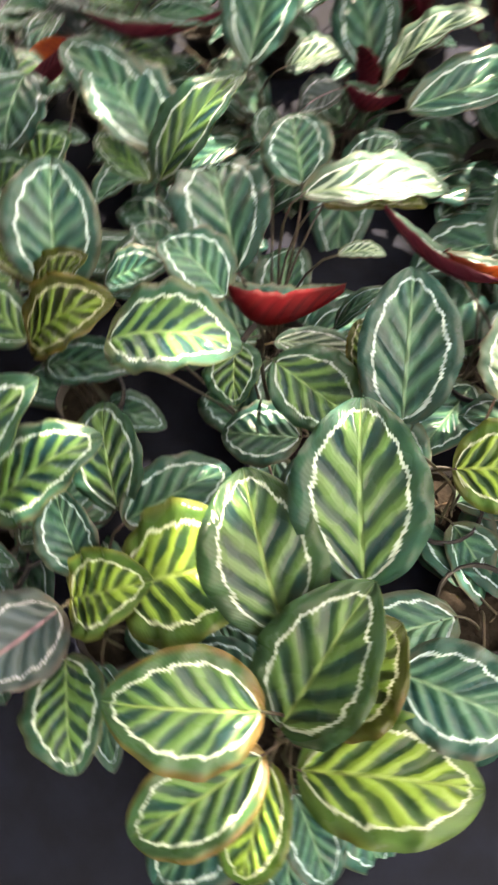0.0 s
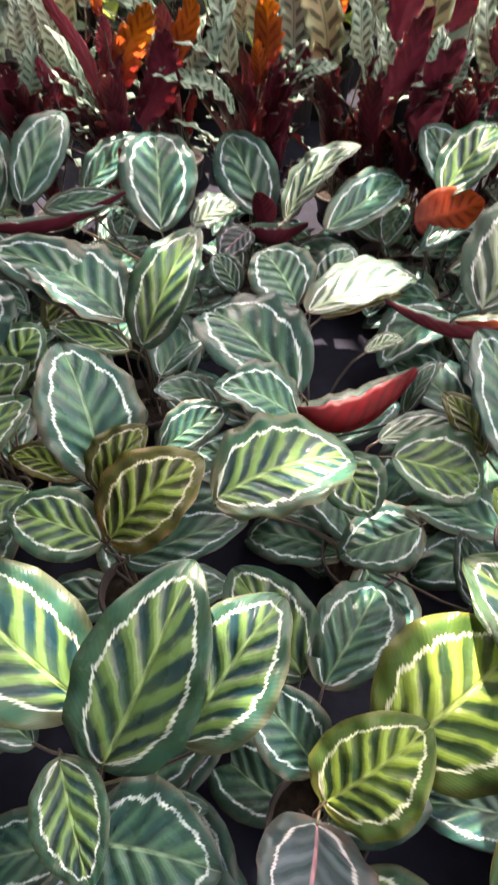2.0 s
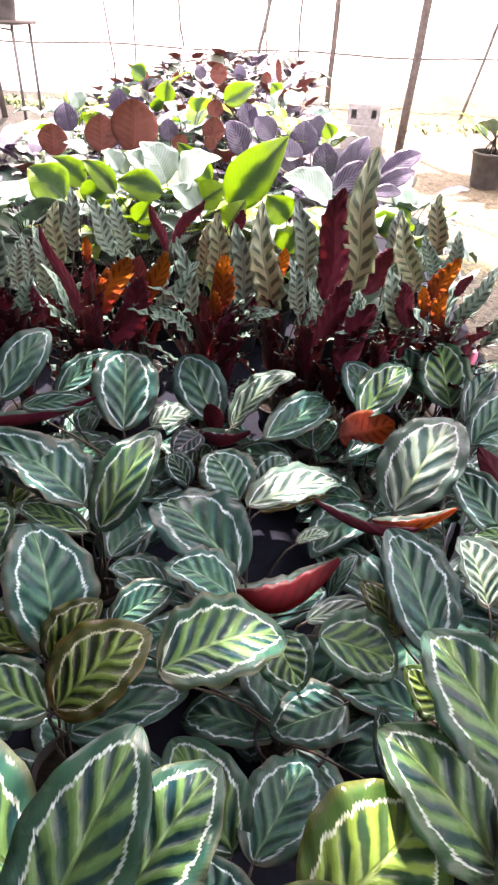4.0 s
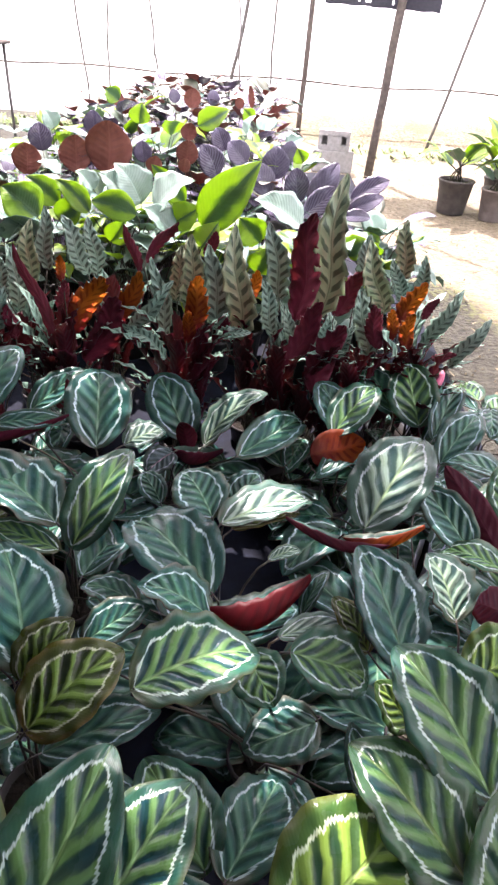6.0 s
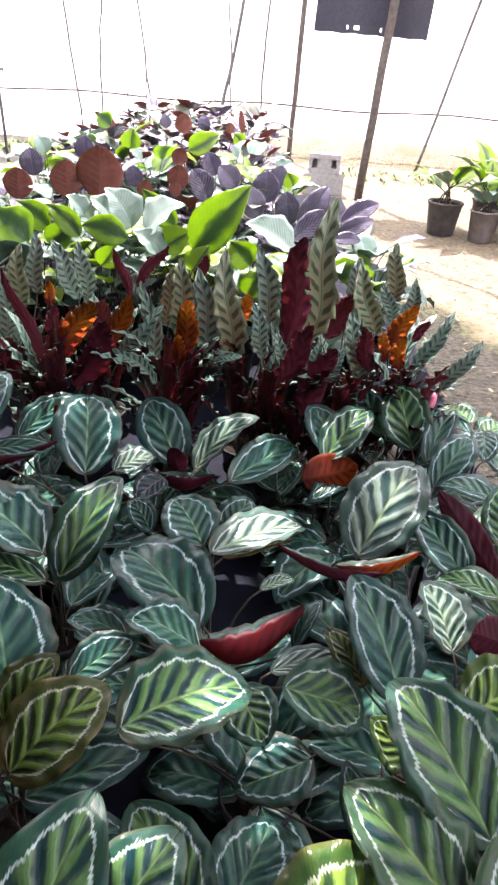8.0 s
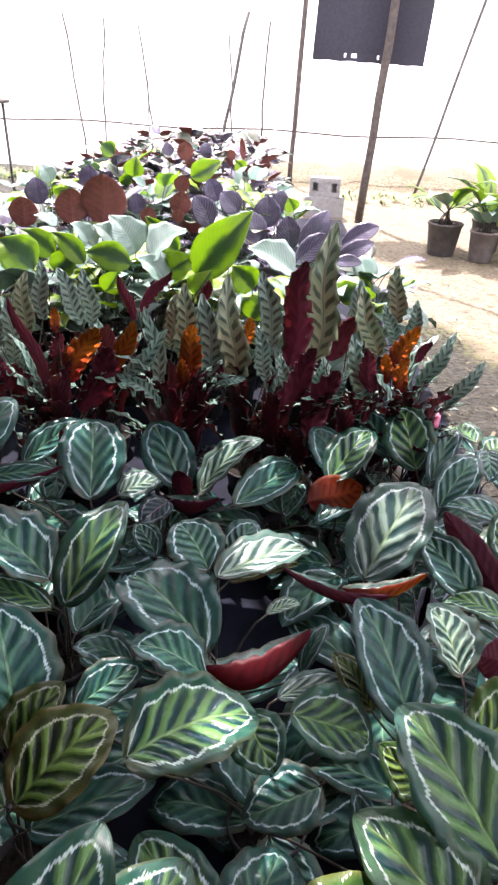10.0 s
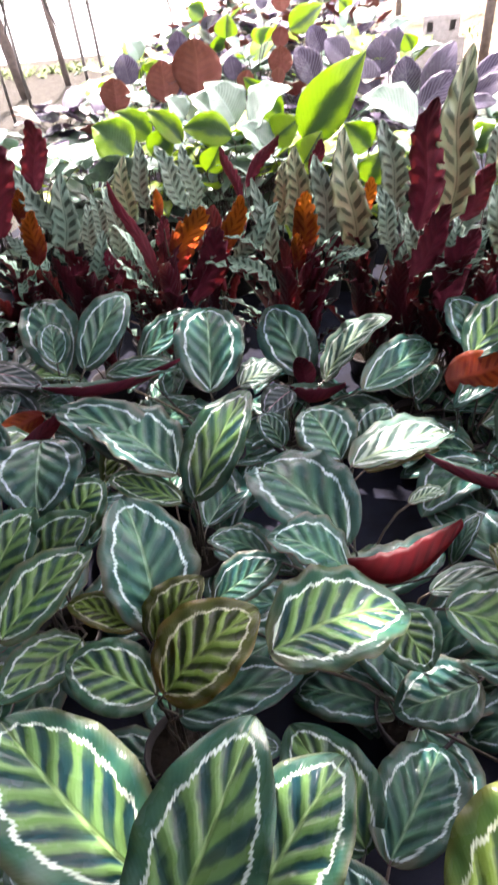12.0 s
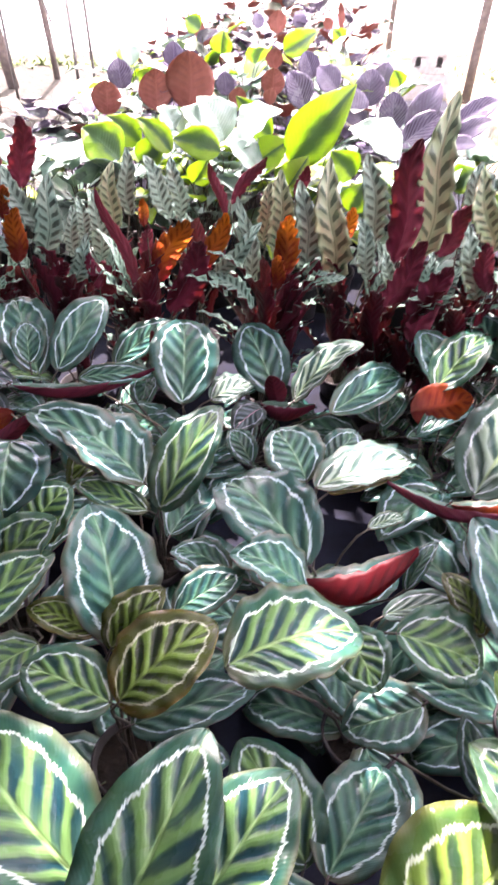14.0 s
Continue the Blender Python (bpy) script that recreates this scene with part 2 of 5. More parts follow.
RIB = (0.30, 0.46, 0.22)
TOP = {
    "r": rose_leaf("rose_leaf_dark", (0.054, 0.165, 0.104), (0.008, 0.056, 0.060), (0.014, 0.074, 0.070), (0.52, 0.70, 0.66), (0.20, 0.36, 0.22), crisp=1.1, core=0.4),
    "g": rose_leaf("rose_leaf_green", (0.22, 0.38, 0.065), (0.010, 0.050, 0.026), (0.038, 0.108, 0.030), (0.66, 0.78, 0.56), (0.32, 0.47, 0.14), through=0.3, crisp=0.6),
    "h": rose_leaf("rose_leaf_fresh", (0.098, 0.225, 0.072), (0.004, 0.038, 0.050), (0.014, 0.080, 0.062), (0.58, 0.74, 0.62), (0.24, 0.42, 0.16), through=0.26, crisp=0.65),
    "k": rose_leaf("rose_leaf_rusty", (0.100, 0.220, 0.068), (0.007, 0.044, 0.044), (0.026, 0.088, 0.044), (0.60, 0.74, 0.58), (0.28, 0.42, 0.14), through=0.26, crisp=0.7, core=0.2, rust=0.5),
    "y": rose_leaf("rose_leaf_young", (0.112, 0.205, 0.038), (0.005, 0.013, 0.007), (0.034, 0.042, 0.012), (0.42, 0.47, 0.31), (0.16, 0.25, 0.06), through=0.24, crisp=0.4, rust=0.25),
    # pale tones stand in for sun glare on glossy leaves
    "p": rose_leaf("rose_leaf_glare", (0.25, 0.37, 0.27), (0.016, 0.058, 0.058), (0.055, 0.125, 0.105), (0.62, 0.74, 0.66), RIB, rough=0.24, crisp=0.6),
    "b": rose_leaf("rose_leaf_blue", (0.050, 0.083, 0.098), (0.016, 0.040, 0.052), (0.024, 0.052, 0.062), (0.46, 0.50, 0.48), (0.45, 0.22, 0.25), rough=0.36, crisp=0.9),
    "s": snake_leaf("lance_leaf_upper", (0.150, 0.290, 0.235), (0.007, 0.034, 0.032), (0.21, 0.31, 0.25)),
    "q": snake_leaf("lance_leaf_pinkish", (0.20, 0.33, 0.19), (0.014, 0.050, 0.032), (0.31, 0.31, 0.20)),
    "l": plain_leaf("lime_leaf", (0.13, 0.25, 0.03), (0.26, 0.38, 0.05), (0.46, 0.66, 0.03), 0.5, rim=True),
    "w": plain_leaf("glaucous_leaf", (0.10, 0.19, 0.16), (0.21, 0.31, 0.27), (0.30, 0.45, 0.2), 0.15, rough=0.2),
    "c": plain_leaf("bronze_leaf_upper", (0.04, 0.08, 0.05), (0.07, 0.08, 0.06), (0.3, 0.1, 0.05), 0.1, rough=0.4),
    "v": plain_leaf("violet_leaf", (0.034, 0.024, 0.056), (0.140, 0.124, 0.185), (0.25, 0.15, 0.25), 0.15, rough=0.25, lines=9.0, streak=0.75),
}
WINE = under_leaf("wine_red_underside", (0.075, 0.002, 0.005), (0.045, 0.002, 0.004), (0.62, 0.008, 0.010), 0.26, 0.5)
PURPLE = under_leaf("purple_underside", (0.054, 0.006, 0.017), (0.080, 0.012, 0.024), (0.5, 0.05, 0.06), 0.25)
MAROON = under_leaf("maroon_underside", (0.120, 0.013, 0.030), (0.085, 0.010, 0.024), (0.34, 0.05, 0.04), 0.13, 0.5)
# Wine-red underside with the sun's glow through the leaf put into its colour.
BACKLIT = under_leaf("backlit_underside", (0.16, 0.035, 0.018), (0.10, 0.02, 0.012), (1.0, 0.24, 0.03), 0.66)
BRONZE = under_leaf("bronze_underside", (0.30, 0.115, 0.095), (0.305, 0.12, 0.10), (0.5, 0.14, 0.08), 0.25, 0.6)
OLIVE = under_leaf("olive_underside", (0.13, 0.17, 0.07), (0.18, 0.20, 0.09), (0.45, 0.55, 0.05), 0.4)
UNDER = {"h": OLIVE, "k": OLIVE, "r": PURPLE, "g": OLIVE, "y": OLIVE, "p": PURPLE, "b": PURPLE, "s": PURPLE, "q": PURPLE, "l": TOP["l"], "w": TOP["w"], "c": BRONZE, "v": TOP["v"],
         "u": WINE, "o": BACKLIT, "m": MAROON, "f": PURPLE, "n": BACKLIT, "a": BACKLIT, "d": PURPLE, "e": PURPLE}
# f: lance leaf whose darker underside stands in for shade low in the bed.
TOP["f"] = TOP["s"]
TOP["u"], TOP["o"], TOP["m"], TOP["n"], TOP["a"], TOP["d"], TOP["e"] = TOP["r"], TOP["p"], TOP["s"], TOP["s"], TOP["p"], TOP["r"], TOP["p"]
STEM = rough_stuff("leaf_stalk", (0.035, 0.018, 0.012), (0.022, 0.030, 0.012), 40.0, 0.5, 0.2, 0.002)
POT = rough_stuff("black_plastic", (0.008, 0.008, 0.009), (0.016, 0.015, 0.015), 30.0, 0.6, 0.15, 0.002, spec=0.3)
GREYPOT = rough_stuff("dusty_plastic", (0.07, 0.062, 0.062), (0.14, 0.125, 0.115), 14.0, 0.75, 0.2, 0.003)
PALEPOT = rough_stuff("pale_dusty_plastic", (0.15, 0.125, 0.12), (0.24, 0.21, 0.20), 14.0, 0.8, 0.2, 0.003)
SOIL = rough_stuff("potting_soil", (0.008, 0.0065, 0.005), (0.018, 0.014, 0.011), 60.0, 0.95, 0.8, 0.01, spec=0.15)
SAND = rough_stuff("sandy_ground", (0.080, 0.063, 0.037), (0.200, 0.163, 0.104), 30.0, 0.95, 0.8, 0.02, c3=(0.085, 0.080, 0.045), big=2.3)


def path_material():
    """Trodden pale sand that gives way to grey soil with moss along the bed."""
    n = Net("trodden_path")
    at = n.coords("Object")
    sep = n.node("ShaderNodeSeparateXYZ", Vector=at)
    grain, clod, patch, broad = n.noise(at, 34.0, 6.0), n.noise(at, 9.0, 4.0), n.noise(at, 2.3, 3.0), n.noise(at, 0.9, 3.0)
    sand = n.mix(n.step(0.3, 0.7, grain), (0.110, 0.090, 0.060), (0.250, 0.210, 0.150))
    sand = n.mix(n.m("MULTIPLY", n.step(0.45, 0.7, patch), 0.8), sand, (0.175, 0.140, 0.098))
    sand = n.mix(n.m("MULTIPLY", n.step(0.52, 0.72, clod), 0.6), sand, (0.070, 0.056, 0.038))
    soil = n.mix(n.step(0.3, 0.7, grain), (0.014, 0.0135, 0.011), (0.046, 0.044, 0.034))
    soil = n.mix(n.m("MULTIPLY", n.step(0.5, 0.68, clod), 0.6), soil, (0.018, 0.018, 0.012))
    line = n.m("ADD", n.m("MULTIPLY_ADD", sep.outputs[0], 1.5, sep.outputs[1]), n.m("MULTIPLY_ADD", patch, 1.3, n.m("MULTIPLY_ADD", clod, 0.5, -5.15)))
    near = n.m("SUBTRACT", 1.0, n.step(-0.25, 0.25, line))
    verge = n.m("SUBTRACT", 1.0, n.step(0.05, 0.45, n.m("ABSOLUTE", line)))
    col = n.mix(near, sand, soil)
    col = n.mix(n.m("MULTIPLY", n.m("MULTIPLY", verge, n.step(0.45, 0.6, grain)), 0.75), col, (0.070, 0.080, 0.022))
    height = n.m("MULTIPLY_ADD", clod, 1.2, grain)
    return n.surface(col, 0.92, 0, n.bump(height, 0.9, 0.025), spec=0.25)


PATH = path_material()
GRAVEL = rough_stuff("gravel", (0.12, 0.098, 0.064), (0.25, 0.21, 0.15), 20.0, 0.95, 0.4, 0.004)
MAT = rough_stuff("woven_ground_cloth", (0.004, 0.0055, 0.011), (0.008, 0.011, 0.022), 18.0, 0.85, 0.3, 0.006, spec=0.12)
WOODPOST = rough_stuff("weathered_post", (0.050, 0.038, 0.033), (0.095, 0.076, 0.064), 22.0, 0.85, 0.3, 0.005)
STEEL = rough_stuff("dull_steel", (0.07, 0.065, 0.06), (0.13, 0.12, 0.11), 25.0, 0.6, 0.15, 0.002, metal=0.3)
WIRE = rough_stuff("rusty_wire", (0.05, 0.04, 0.035), (0.09, 0.075, 0.06), 60.0, 0.7, 0.2, 0.001, metal=0.4)
BLOCK = rough_stuff("concrete_block", (0.24, 0.235, 0.23), (0.34, 0.33, 0.32), 30.0, 0.92, 0.6, 0.004)
CLOTH = rough_stuff("grey_shade_cloth", (0.018, 0.017, 0.026), (0.030, 0.028, 0.040), 40.0, 0.85, 0.2, 0.002)
STRAW = rough_stuff("dry_litter", (0.11, 0.085, 0.050), (0.20, 0.16, 0.10), 30.0, 0.9, 0.3, 0.002)
MOSS = rough_stuff("weed_leaf", (0.08, 0.13, 0.03), (0.14, 0.20, 0.05), 20.0, 0.7, 0.2, 0.002)
SLEEVE = rough_stuff("pale_plastic", (0.42, 0.42, 0.52), (0.55, 0.55, 0.62), 12.0, 0.35, 0.3, 0.004)
PINK = rough_stuff("pink_bract", (0.55, 0.12, 0.22), (0.45, 0.08, 0.16), 20.0, 0.5, 0.2, 0.002)


def film_material(name, tint, through):
    n = Net(name)
    at = n.coords("Object")
    crease = n.noise(at, 1.1, 4.0)
    col = n.mix(n.step(0.3, 0.75, crease), tint, tuple(c * 0.86 for c in tint))
    return n.surface(col, 0.45, 0, n.bump(crease, 0.15, 0.05), col, through)


FILM = film_material("greenhouse_film", (0.83, 0.86, 0.88), 0.75)


# net gaps added to drop sun flecks on chosen leaves: place and reach
SUN_GAPS = [(-0.47, 2.03, 0.04), (-0.86, 2.38, 0.03), (-0.74, 1.98, 0.075), (-0.80, 1.515, 0.045), (-0.76, 1.68, 0.05), (-0.59, 2.35, 0.045), (-0.51, 1.9, 0.035), (-0.8, 1.53, 0.04), (-0.64, 1.32, 0.045), (-0.5, 2.41, 0.035), (-1.29, 2.35, 0.045), (-0.44, 1.94, 0.04), (-1.1, 1.29, 0.045), (-0.9, 1.33, 0.035), (-1.01, 1.64, 0.03), (-0.57, 1.52, 0.03), (-0.42, 1.74, 0.035), (-1.12, 2.28, 0.05), (-0.93, 2.42, 0.05), (-0.77, 2.39, 0.03), (-0.48, 1.18, 0.03), (-1.1, 2.37, 0.03)]


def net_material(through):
    """Knitted shade net with gaps added to dapple the leaves with sun."""
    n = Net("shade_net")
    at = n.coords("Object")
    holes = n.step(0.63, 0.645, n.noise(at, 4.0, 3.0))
    for x, y, r in SUN_GAPS:
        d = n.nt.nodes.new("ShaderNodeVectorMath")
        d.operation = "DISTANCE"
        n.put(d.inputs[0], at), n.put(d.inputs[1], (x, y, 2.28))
        sun_gap = n.m("SUBTRACT", 1.0, n.step(r, r + 0.015, n.m("ADD", d.outputs["Value"], n.m("MULTIPLY_ADD", n.noise(at, 14.0, 2.0), 0.05, -0.02))))
        holes = n.m("MAXIMUM", holes, sun_gap)
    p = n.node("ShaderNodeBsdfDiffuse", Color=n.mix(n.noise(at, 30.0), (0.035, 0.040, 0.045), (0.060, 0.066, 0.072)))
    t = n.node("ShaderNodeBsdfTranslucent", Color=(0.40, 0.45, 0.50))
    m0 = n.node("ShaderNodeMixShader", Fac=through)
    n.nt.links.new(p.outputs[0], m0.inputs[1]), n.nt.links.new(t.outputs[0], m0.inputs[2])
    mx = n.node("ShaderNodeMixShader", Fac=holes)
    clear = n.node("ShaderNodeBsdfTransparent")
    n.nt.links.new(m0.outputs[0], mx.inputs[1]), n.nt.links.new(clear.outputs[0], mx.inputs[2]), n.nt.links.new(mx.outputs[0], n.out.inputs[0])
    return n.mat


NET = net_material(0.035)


# ---- building blocks ----
def mesh_of(bm, name, mats, smooth=True):
    me = bpy.data.meshes.new(name)
    bm.to_mesh(me)
    bm.free()
    for m in mats if isinstance(mats, (list, tuple)) else (mats,):
        me.materials.append(m)
    if smooth:
        me.shade_smooth()
    return me


def part(name, bm, material, parent, label="", smooth=True):
    ob = new(name, mesh_of(bm, name, material, smooth))
    ob.parent = parent
    if label:
        ob["label"] = label
    return ob


def lathe(profile, sides=24, closed=True):
    """A turned solid from (radius, height) pairs."""
    bm = bmesh.new()
    rings = [[bm.verts.new((r * math.cos(2 * math.pi * i / sides), r * math.sin(2 * math.pi * i / sides), z)) for i in range(sides)] for r, z in profile]
    for lo, hi in zip(rings, rings[1:]):
        for i in range(sides):
            bm.faces.new((lo[i], lo[(i + 1) % sides], hi[(i + 1) % sides], hi[i]))
    if closed:
        bm.faces.new(rings[-1])
        bm.faces.new(rings[0][::-1])
    return bm


def tube(points, radius, sides=6, taper=1.0, bm=None):
    bm = bm or bmesh.new()
    points = [Vector(p) for p in points]
    rings = []
    for i, p in enumerate(points):
        d = (points[min(i + 1, len(points) - 1)] - points[max(i - 1, 0)]).normalized()
        s = d.cross(Vector((0.3, 0.9, 0.1))).normalized()
        w = d.cross(s)
        r = radius * (1 + (taper - 1) * i / (len(points) - 1))
        rings.append([bm.verts.new(p + r * (math.cos(2 * math.pi * k / sides) * s + math.sin(2 * math.pi * k / sides) * w)) for k in range(sides)])
    for lo, hi in zip(rings, rings[1:]):
        for k in range(sides):
            bm.faces.new((lo[k], lo[(k + 1) % sides], hi[(k + 1) % sides], hi[k]))
    bm.faces.new(rings[0][::-1]), bm.faces.new(rings[-1])
    return bm


def box_mesh(sx, sy, sz, bevel=0.004):
    bm = bmesh.new()
    bmesh.ops.create_cube(bm, size=1.0)
    bmesh.ops.scale(bm, vec=(sx, sy, sz), verts=bm.verts)
    if bevel:
        bmesh.ops.bevel(bm, geom=bm.edges[:], offset=bevel, segments=2, affect="EDGES")
    return bm


RND = random.Random(7)
# outline power of the blade's fore part and rear part, margin waves, wave height, arch, cup
SHAPE = {"rose": (0.52, 0.92, 4, 0.045, 0.075, 0.11), "lance": (0.60, 0.78, 7, 0.18, 0.07, 0.14), "ovate": (0.80, 0.72, 3, 0.03, 0.07, 0.10), "round": (0.55, 0.95, 4, 0.02, 0.04, 0.06)}
KIND = {"s": "lance", "q": "lance", "m": "lance", "f": "lance", "n": "lance", "l": "ovate", "w": "ovate", "c": "round", "v": "round"}


LEAF_LABEL = {"u": "folded leaf showing its wine-red underside", "o": "backlit orange underside of a leaf", "a": "curled leaf with a backlit orange underside", "d": "upright leaf showing its purple underside", "e": "curled leaf with a maroon underside",
              "y": "young leaf with a brown margin", "k": "leaf with a rusty orange rim", "n": "backlit orange lance-shaped leaf", "m": "upright leaf with a wine-red underside", "b": "violet-tinged leaf with a pink midrib", "c": "round bronze-backed leaf"}


def flower_bud(plant, base, tip):
    """A closed pink bud of overlapping bracts."""
    b, t = Vector(base), Vector(tip)
    pts = [b.lerp(t, i / 6) for i in range(7)]
    bm = bmesh.new()
    for k in range(3):
        off = Vector((0.004 * math.cos(k * 2.1), 0.004 * math.sin(k * 2.1), 0.004 * k))
        fat = [p + off for p in pts]
        rings = []
        for i, p in enumerate(fat):
            r = 0.008 * math.sin(math.pi * (0.12 + 0.85 * i / 6)) ** 0.8
            rings.append([bm.verts.new(p + Vector((r * math.cos(6.283 * j / 8), r * math.sin(6.283 * j / 8), 0))) for j in range(8)])
        for lo, hi in zip(rings, rings[1:]):
            for j in range(8):
                bm.faces.new((lo[j], lo[(j + 1) % 8], hi[(j + 1) % 8], hi[j]))
        bm.faces.new(rings[-1]), bm.faces.new(rings[0][::-1])
    part("flower_bud", bm, PINK, plant, "closed pink flower bud")


def blade(plant, kind, base, tip, face, width, arch=None, cup=None, rows=26, cols=10):
    """One leaf blade from its stalk's end to its tip, with an upper and a lower skin. face: where the upper side looks."""
    power, lean, waves, high, bow, hollow = SHAPE[KIND.get(kind, "rose")]
    bow, hollow = bow if arch is None else arch, hollow if cup is None else cup
    boat = kind in "uae"
    width *= 1.2 if kind in "lw" else 1.0
    bow, hollow = bow * RND.uniform(0.6, 1.4), hollow * RND.uniform(0.5, 1.5)
    base, tip, face = Vector(base), Vector(tip), Vector(face)
    along = tip - base
    long = along.length
    along.normalize()
    up = (face - face.dot(along) * along).normalized()
    across = up.cross(along)
    keel = across if across.z < 0 else -across
    twist = RND.uniform(-0.35, 0.35)
    lance = KIND.get(kind) == "lance"
    skew, ph, ph2 = RND.uniform(-0.03, 0.03), RND.uniform(0, 6.28), RND.uniform(0, 6.28)
    thick = 0.0009
    bm = bmesh.new()
    uv = bm.loops.layers.uv.new("UVMap")

    def at(u, v):
        bell = u ** (0.68 if boat else lean)
        half = max(0.0, math.sin(math.pi * bell)) ** (0.85 if boat else power if lance or bell < 0.5 else power * 1.12)
        half *= 1 + ((0.12 if rows > 20 else 0.07) * math.sin(2 * math.pi * waves * u + (ph if v > 0 else ph2)) if lance else 0.006 * math.sin(44 * u + (ph if v > 0 else ph2)) * math.sin(9 * u + ph) + 0.03 * math.sin(5 * u + ph2 * v))
        wave = (1.5 if lance and rows > 20 else 1.0) * high * width * math.sin(2 * math.pi * waves * u + (ph if v > 0 else ph2)) * abs(v) ** 3 * min(1, 6 * u * (1 - u))
        rib = 0.016 * width * (math.sin(2 * math.pi * (7 * u - 0.8 * abs(v))) * min(1, 3 * abs(v)) * (1 - abs(v)))
        z = bow * long * 4 * u * (1 - u) + hollow * width * (abs(v) ** 1.4 * half) + wave + rib - 0.02 * width * max(0, 1 - 9 * abs(v)) + twist * (u - 0.4) * 0.5 * width * half * v - (0.10 * long * max(0.0, u - 0.6) ** 2 * 6)
        side = 0.5 * width * half * v + skew * long * math.sin(math.pi * u) + (0.03 * long * math.sin(7 * u + ph) if lance else 0)
        if boat:
            s, near = abs(v), 1 if v >= 0 else -1
            sag = 0.5 * width * half * (1 - s) + 0.035 * width * s * math.sin(2 * math.pi * 4 * u + ph + 2.5 * math.sin(9 * u + ph2)) * math.sin(math.pi * u) + 0.07 * long * math.sin(math.pi * u)
            sag += 0.22 * width * s * (0.5 - u)
            sag -= 0 if near > 0 else 0.16 * width * half * s
            return base + along * (u * long) + keel * sag + up * (-0.10 * width * half * math.sin(math.pi * 0.7 * s) if near > 0 else 0.45 * width * half * s)
        return base + along * (u * long) + across * side + up * z

    top, low = [], []
    for i in range(rows + 1):
        u = i / rows
        u = 0.5 - 0.5 * math.cos(math.pi * (0.04 + 0.96 * u)) if i else 0.0
        top.append([bm.verts.new(at(u, 2 * j / cols - 1)) for j in range(cols + 1)])
        low.append([bm.verts.new(v.co + (keel if boat and j == cols // 2 else up if boat and j < cols // 2 else -up) * thick) for j, v in enumerate(top[-1])])
        for ring in (top[-1], low[-1]):
            ring.append(u)

    def face4(a, b, c, d, ua, ub, va, vb, idx):
        f = bm.faces.new((a, b, c, d) if idx < 2 else (a, d, c, b))
        f.material_index, f.smooth = min(idx, 1), True
        for loop, co in zip(f.loops, ((ua, va), (ua, vb), (ub, vb), (ub, va)) if idx < 2 else ((ua, va), (ub, va), (ub, vb), (ua, vb))):
            loop[uv].uv = co

    for i in range(rows):
        ua, ub = top[i][-1], top[i + 1][-1]
        for j in range(cols):
            va, vb = j / cols, (j + 1) / cols
            face4(top[i][j], top[i][j + 1], top[i + 1][j + 1], top[i + 1][j], ua, ub, va, vb, 0)
            face4(low[i][j], low[i][j + 1], low[i + 1][j + 1], low[i + 1][j], ua, ub, va, vb, 2)
        face4(low[i][0], top[i][0], top[i + 1][0], low[i + 1][0], ua, ub, 0.0, 0.0, 1)
        face4(top[i][cols], low[i][cols], low[i + 1][cols], top[i + 1][cols], ua, ub, 1.0, 1.0, 1)
    for ring in top + low:
        ring.pop()
    bmesh.ops.recalc_face_normals(bm, faces=bm.faces[:])
    ob = part("leaf", bm, (TOP[kind], UNDER[kind]), plant, LEAF_LABEL.get(kind, ""), False)
    ob["turn"] = len(plant.children)
    plant["ends"] = plant.get("ends", "") + f"{base.x:.4f} {base.y:.4f} {base.z:.4f} {along.x:.3f} {along.y:.3f} {along.z:.3f};"
    return ob


POT_MESHES = {}


def pot_for(plant, x, y, r, h, material=None):
    key = (r, h, material)
    if key not in POT_MESHES:
        bm = lathe([(0.0005, 0.0), (r * 0.72, 0.0), (r * 0.76, 0.006), (r * 0.95, h - 0.02), (r * 1.0, h - 0.02), (r * 1.03, h - 0.004), (r * 1.0, h), (r * 0.95, h), (r * 0.92, h - 0.03), (0.0005, h - 0.03)], 20, False)
        soil = bmesh.new()
        bmesh.ops.create_circle(soil, cap_ends=True, segments=20, radius=r * 0.925)
        bmesh.ops.translate(soil, verts=soil.verts, vec=(0, 0, h - 0.024))
        POT_MESHES[key] = mesh_of(bm, "pot", material or POT), mesh_of(soil, "soil", SOIL)
    pot, soil = new("pot", POT_MESHES[key][0]), new("soil", POT_MESHES[key][1])
    pot.parent, soil.parent = plant, pot


def plant_at(name, x, y, label, group, pot=(0.07, 0.10), category="plant"):
    ob = tagged(new(name), label, category, group)
    ob.location = (x, y, 0)
    ob.empty_display_size = 0.05
    ob["pot_size"] = pot
    return ob


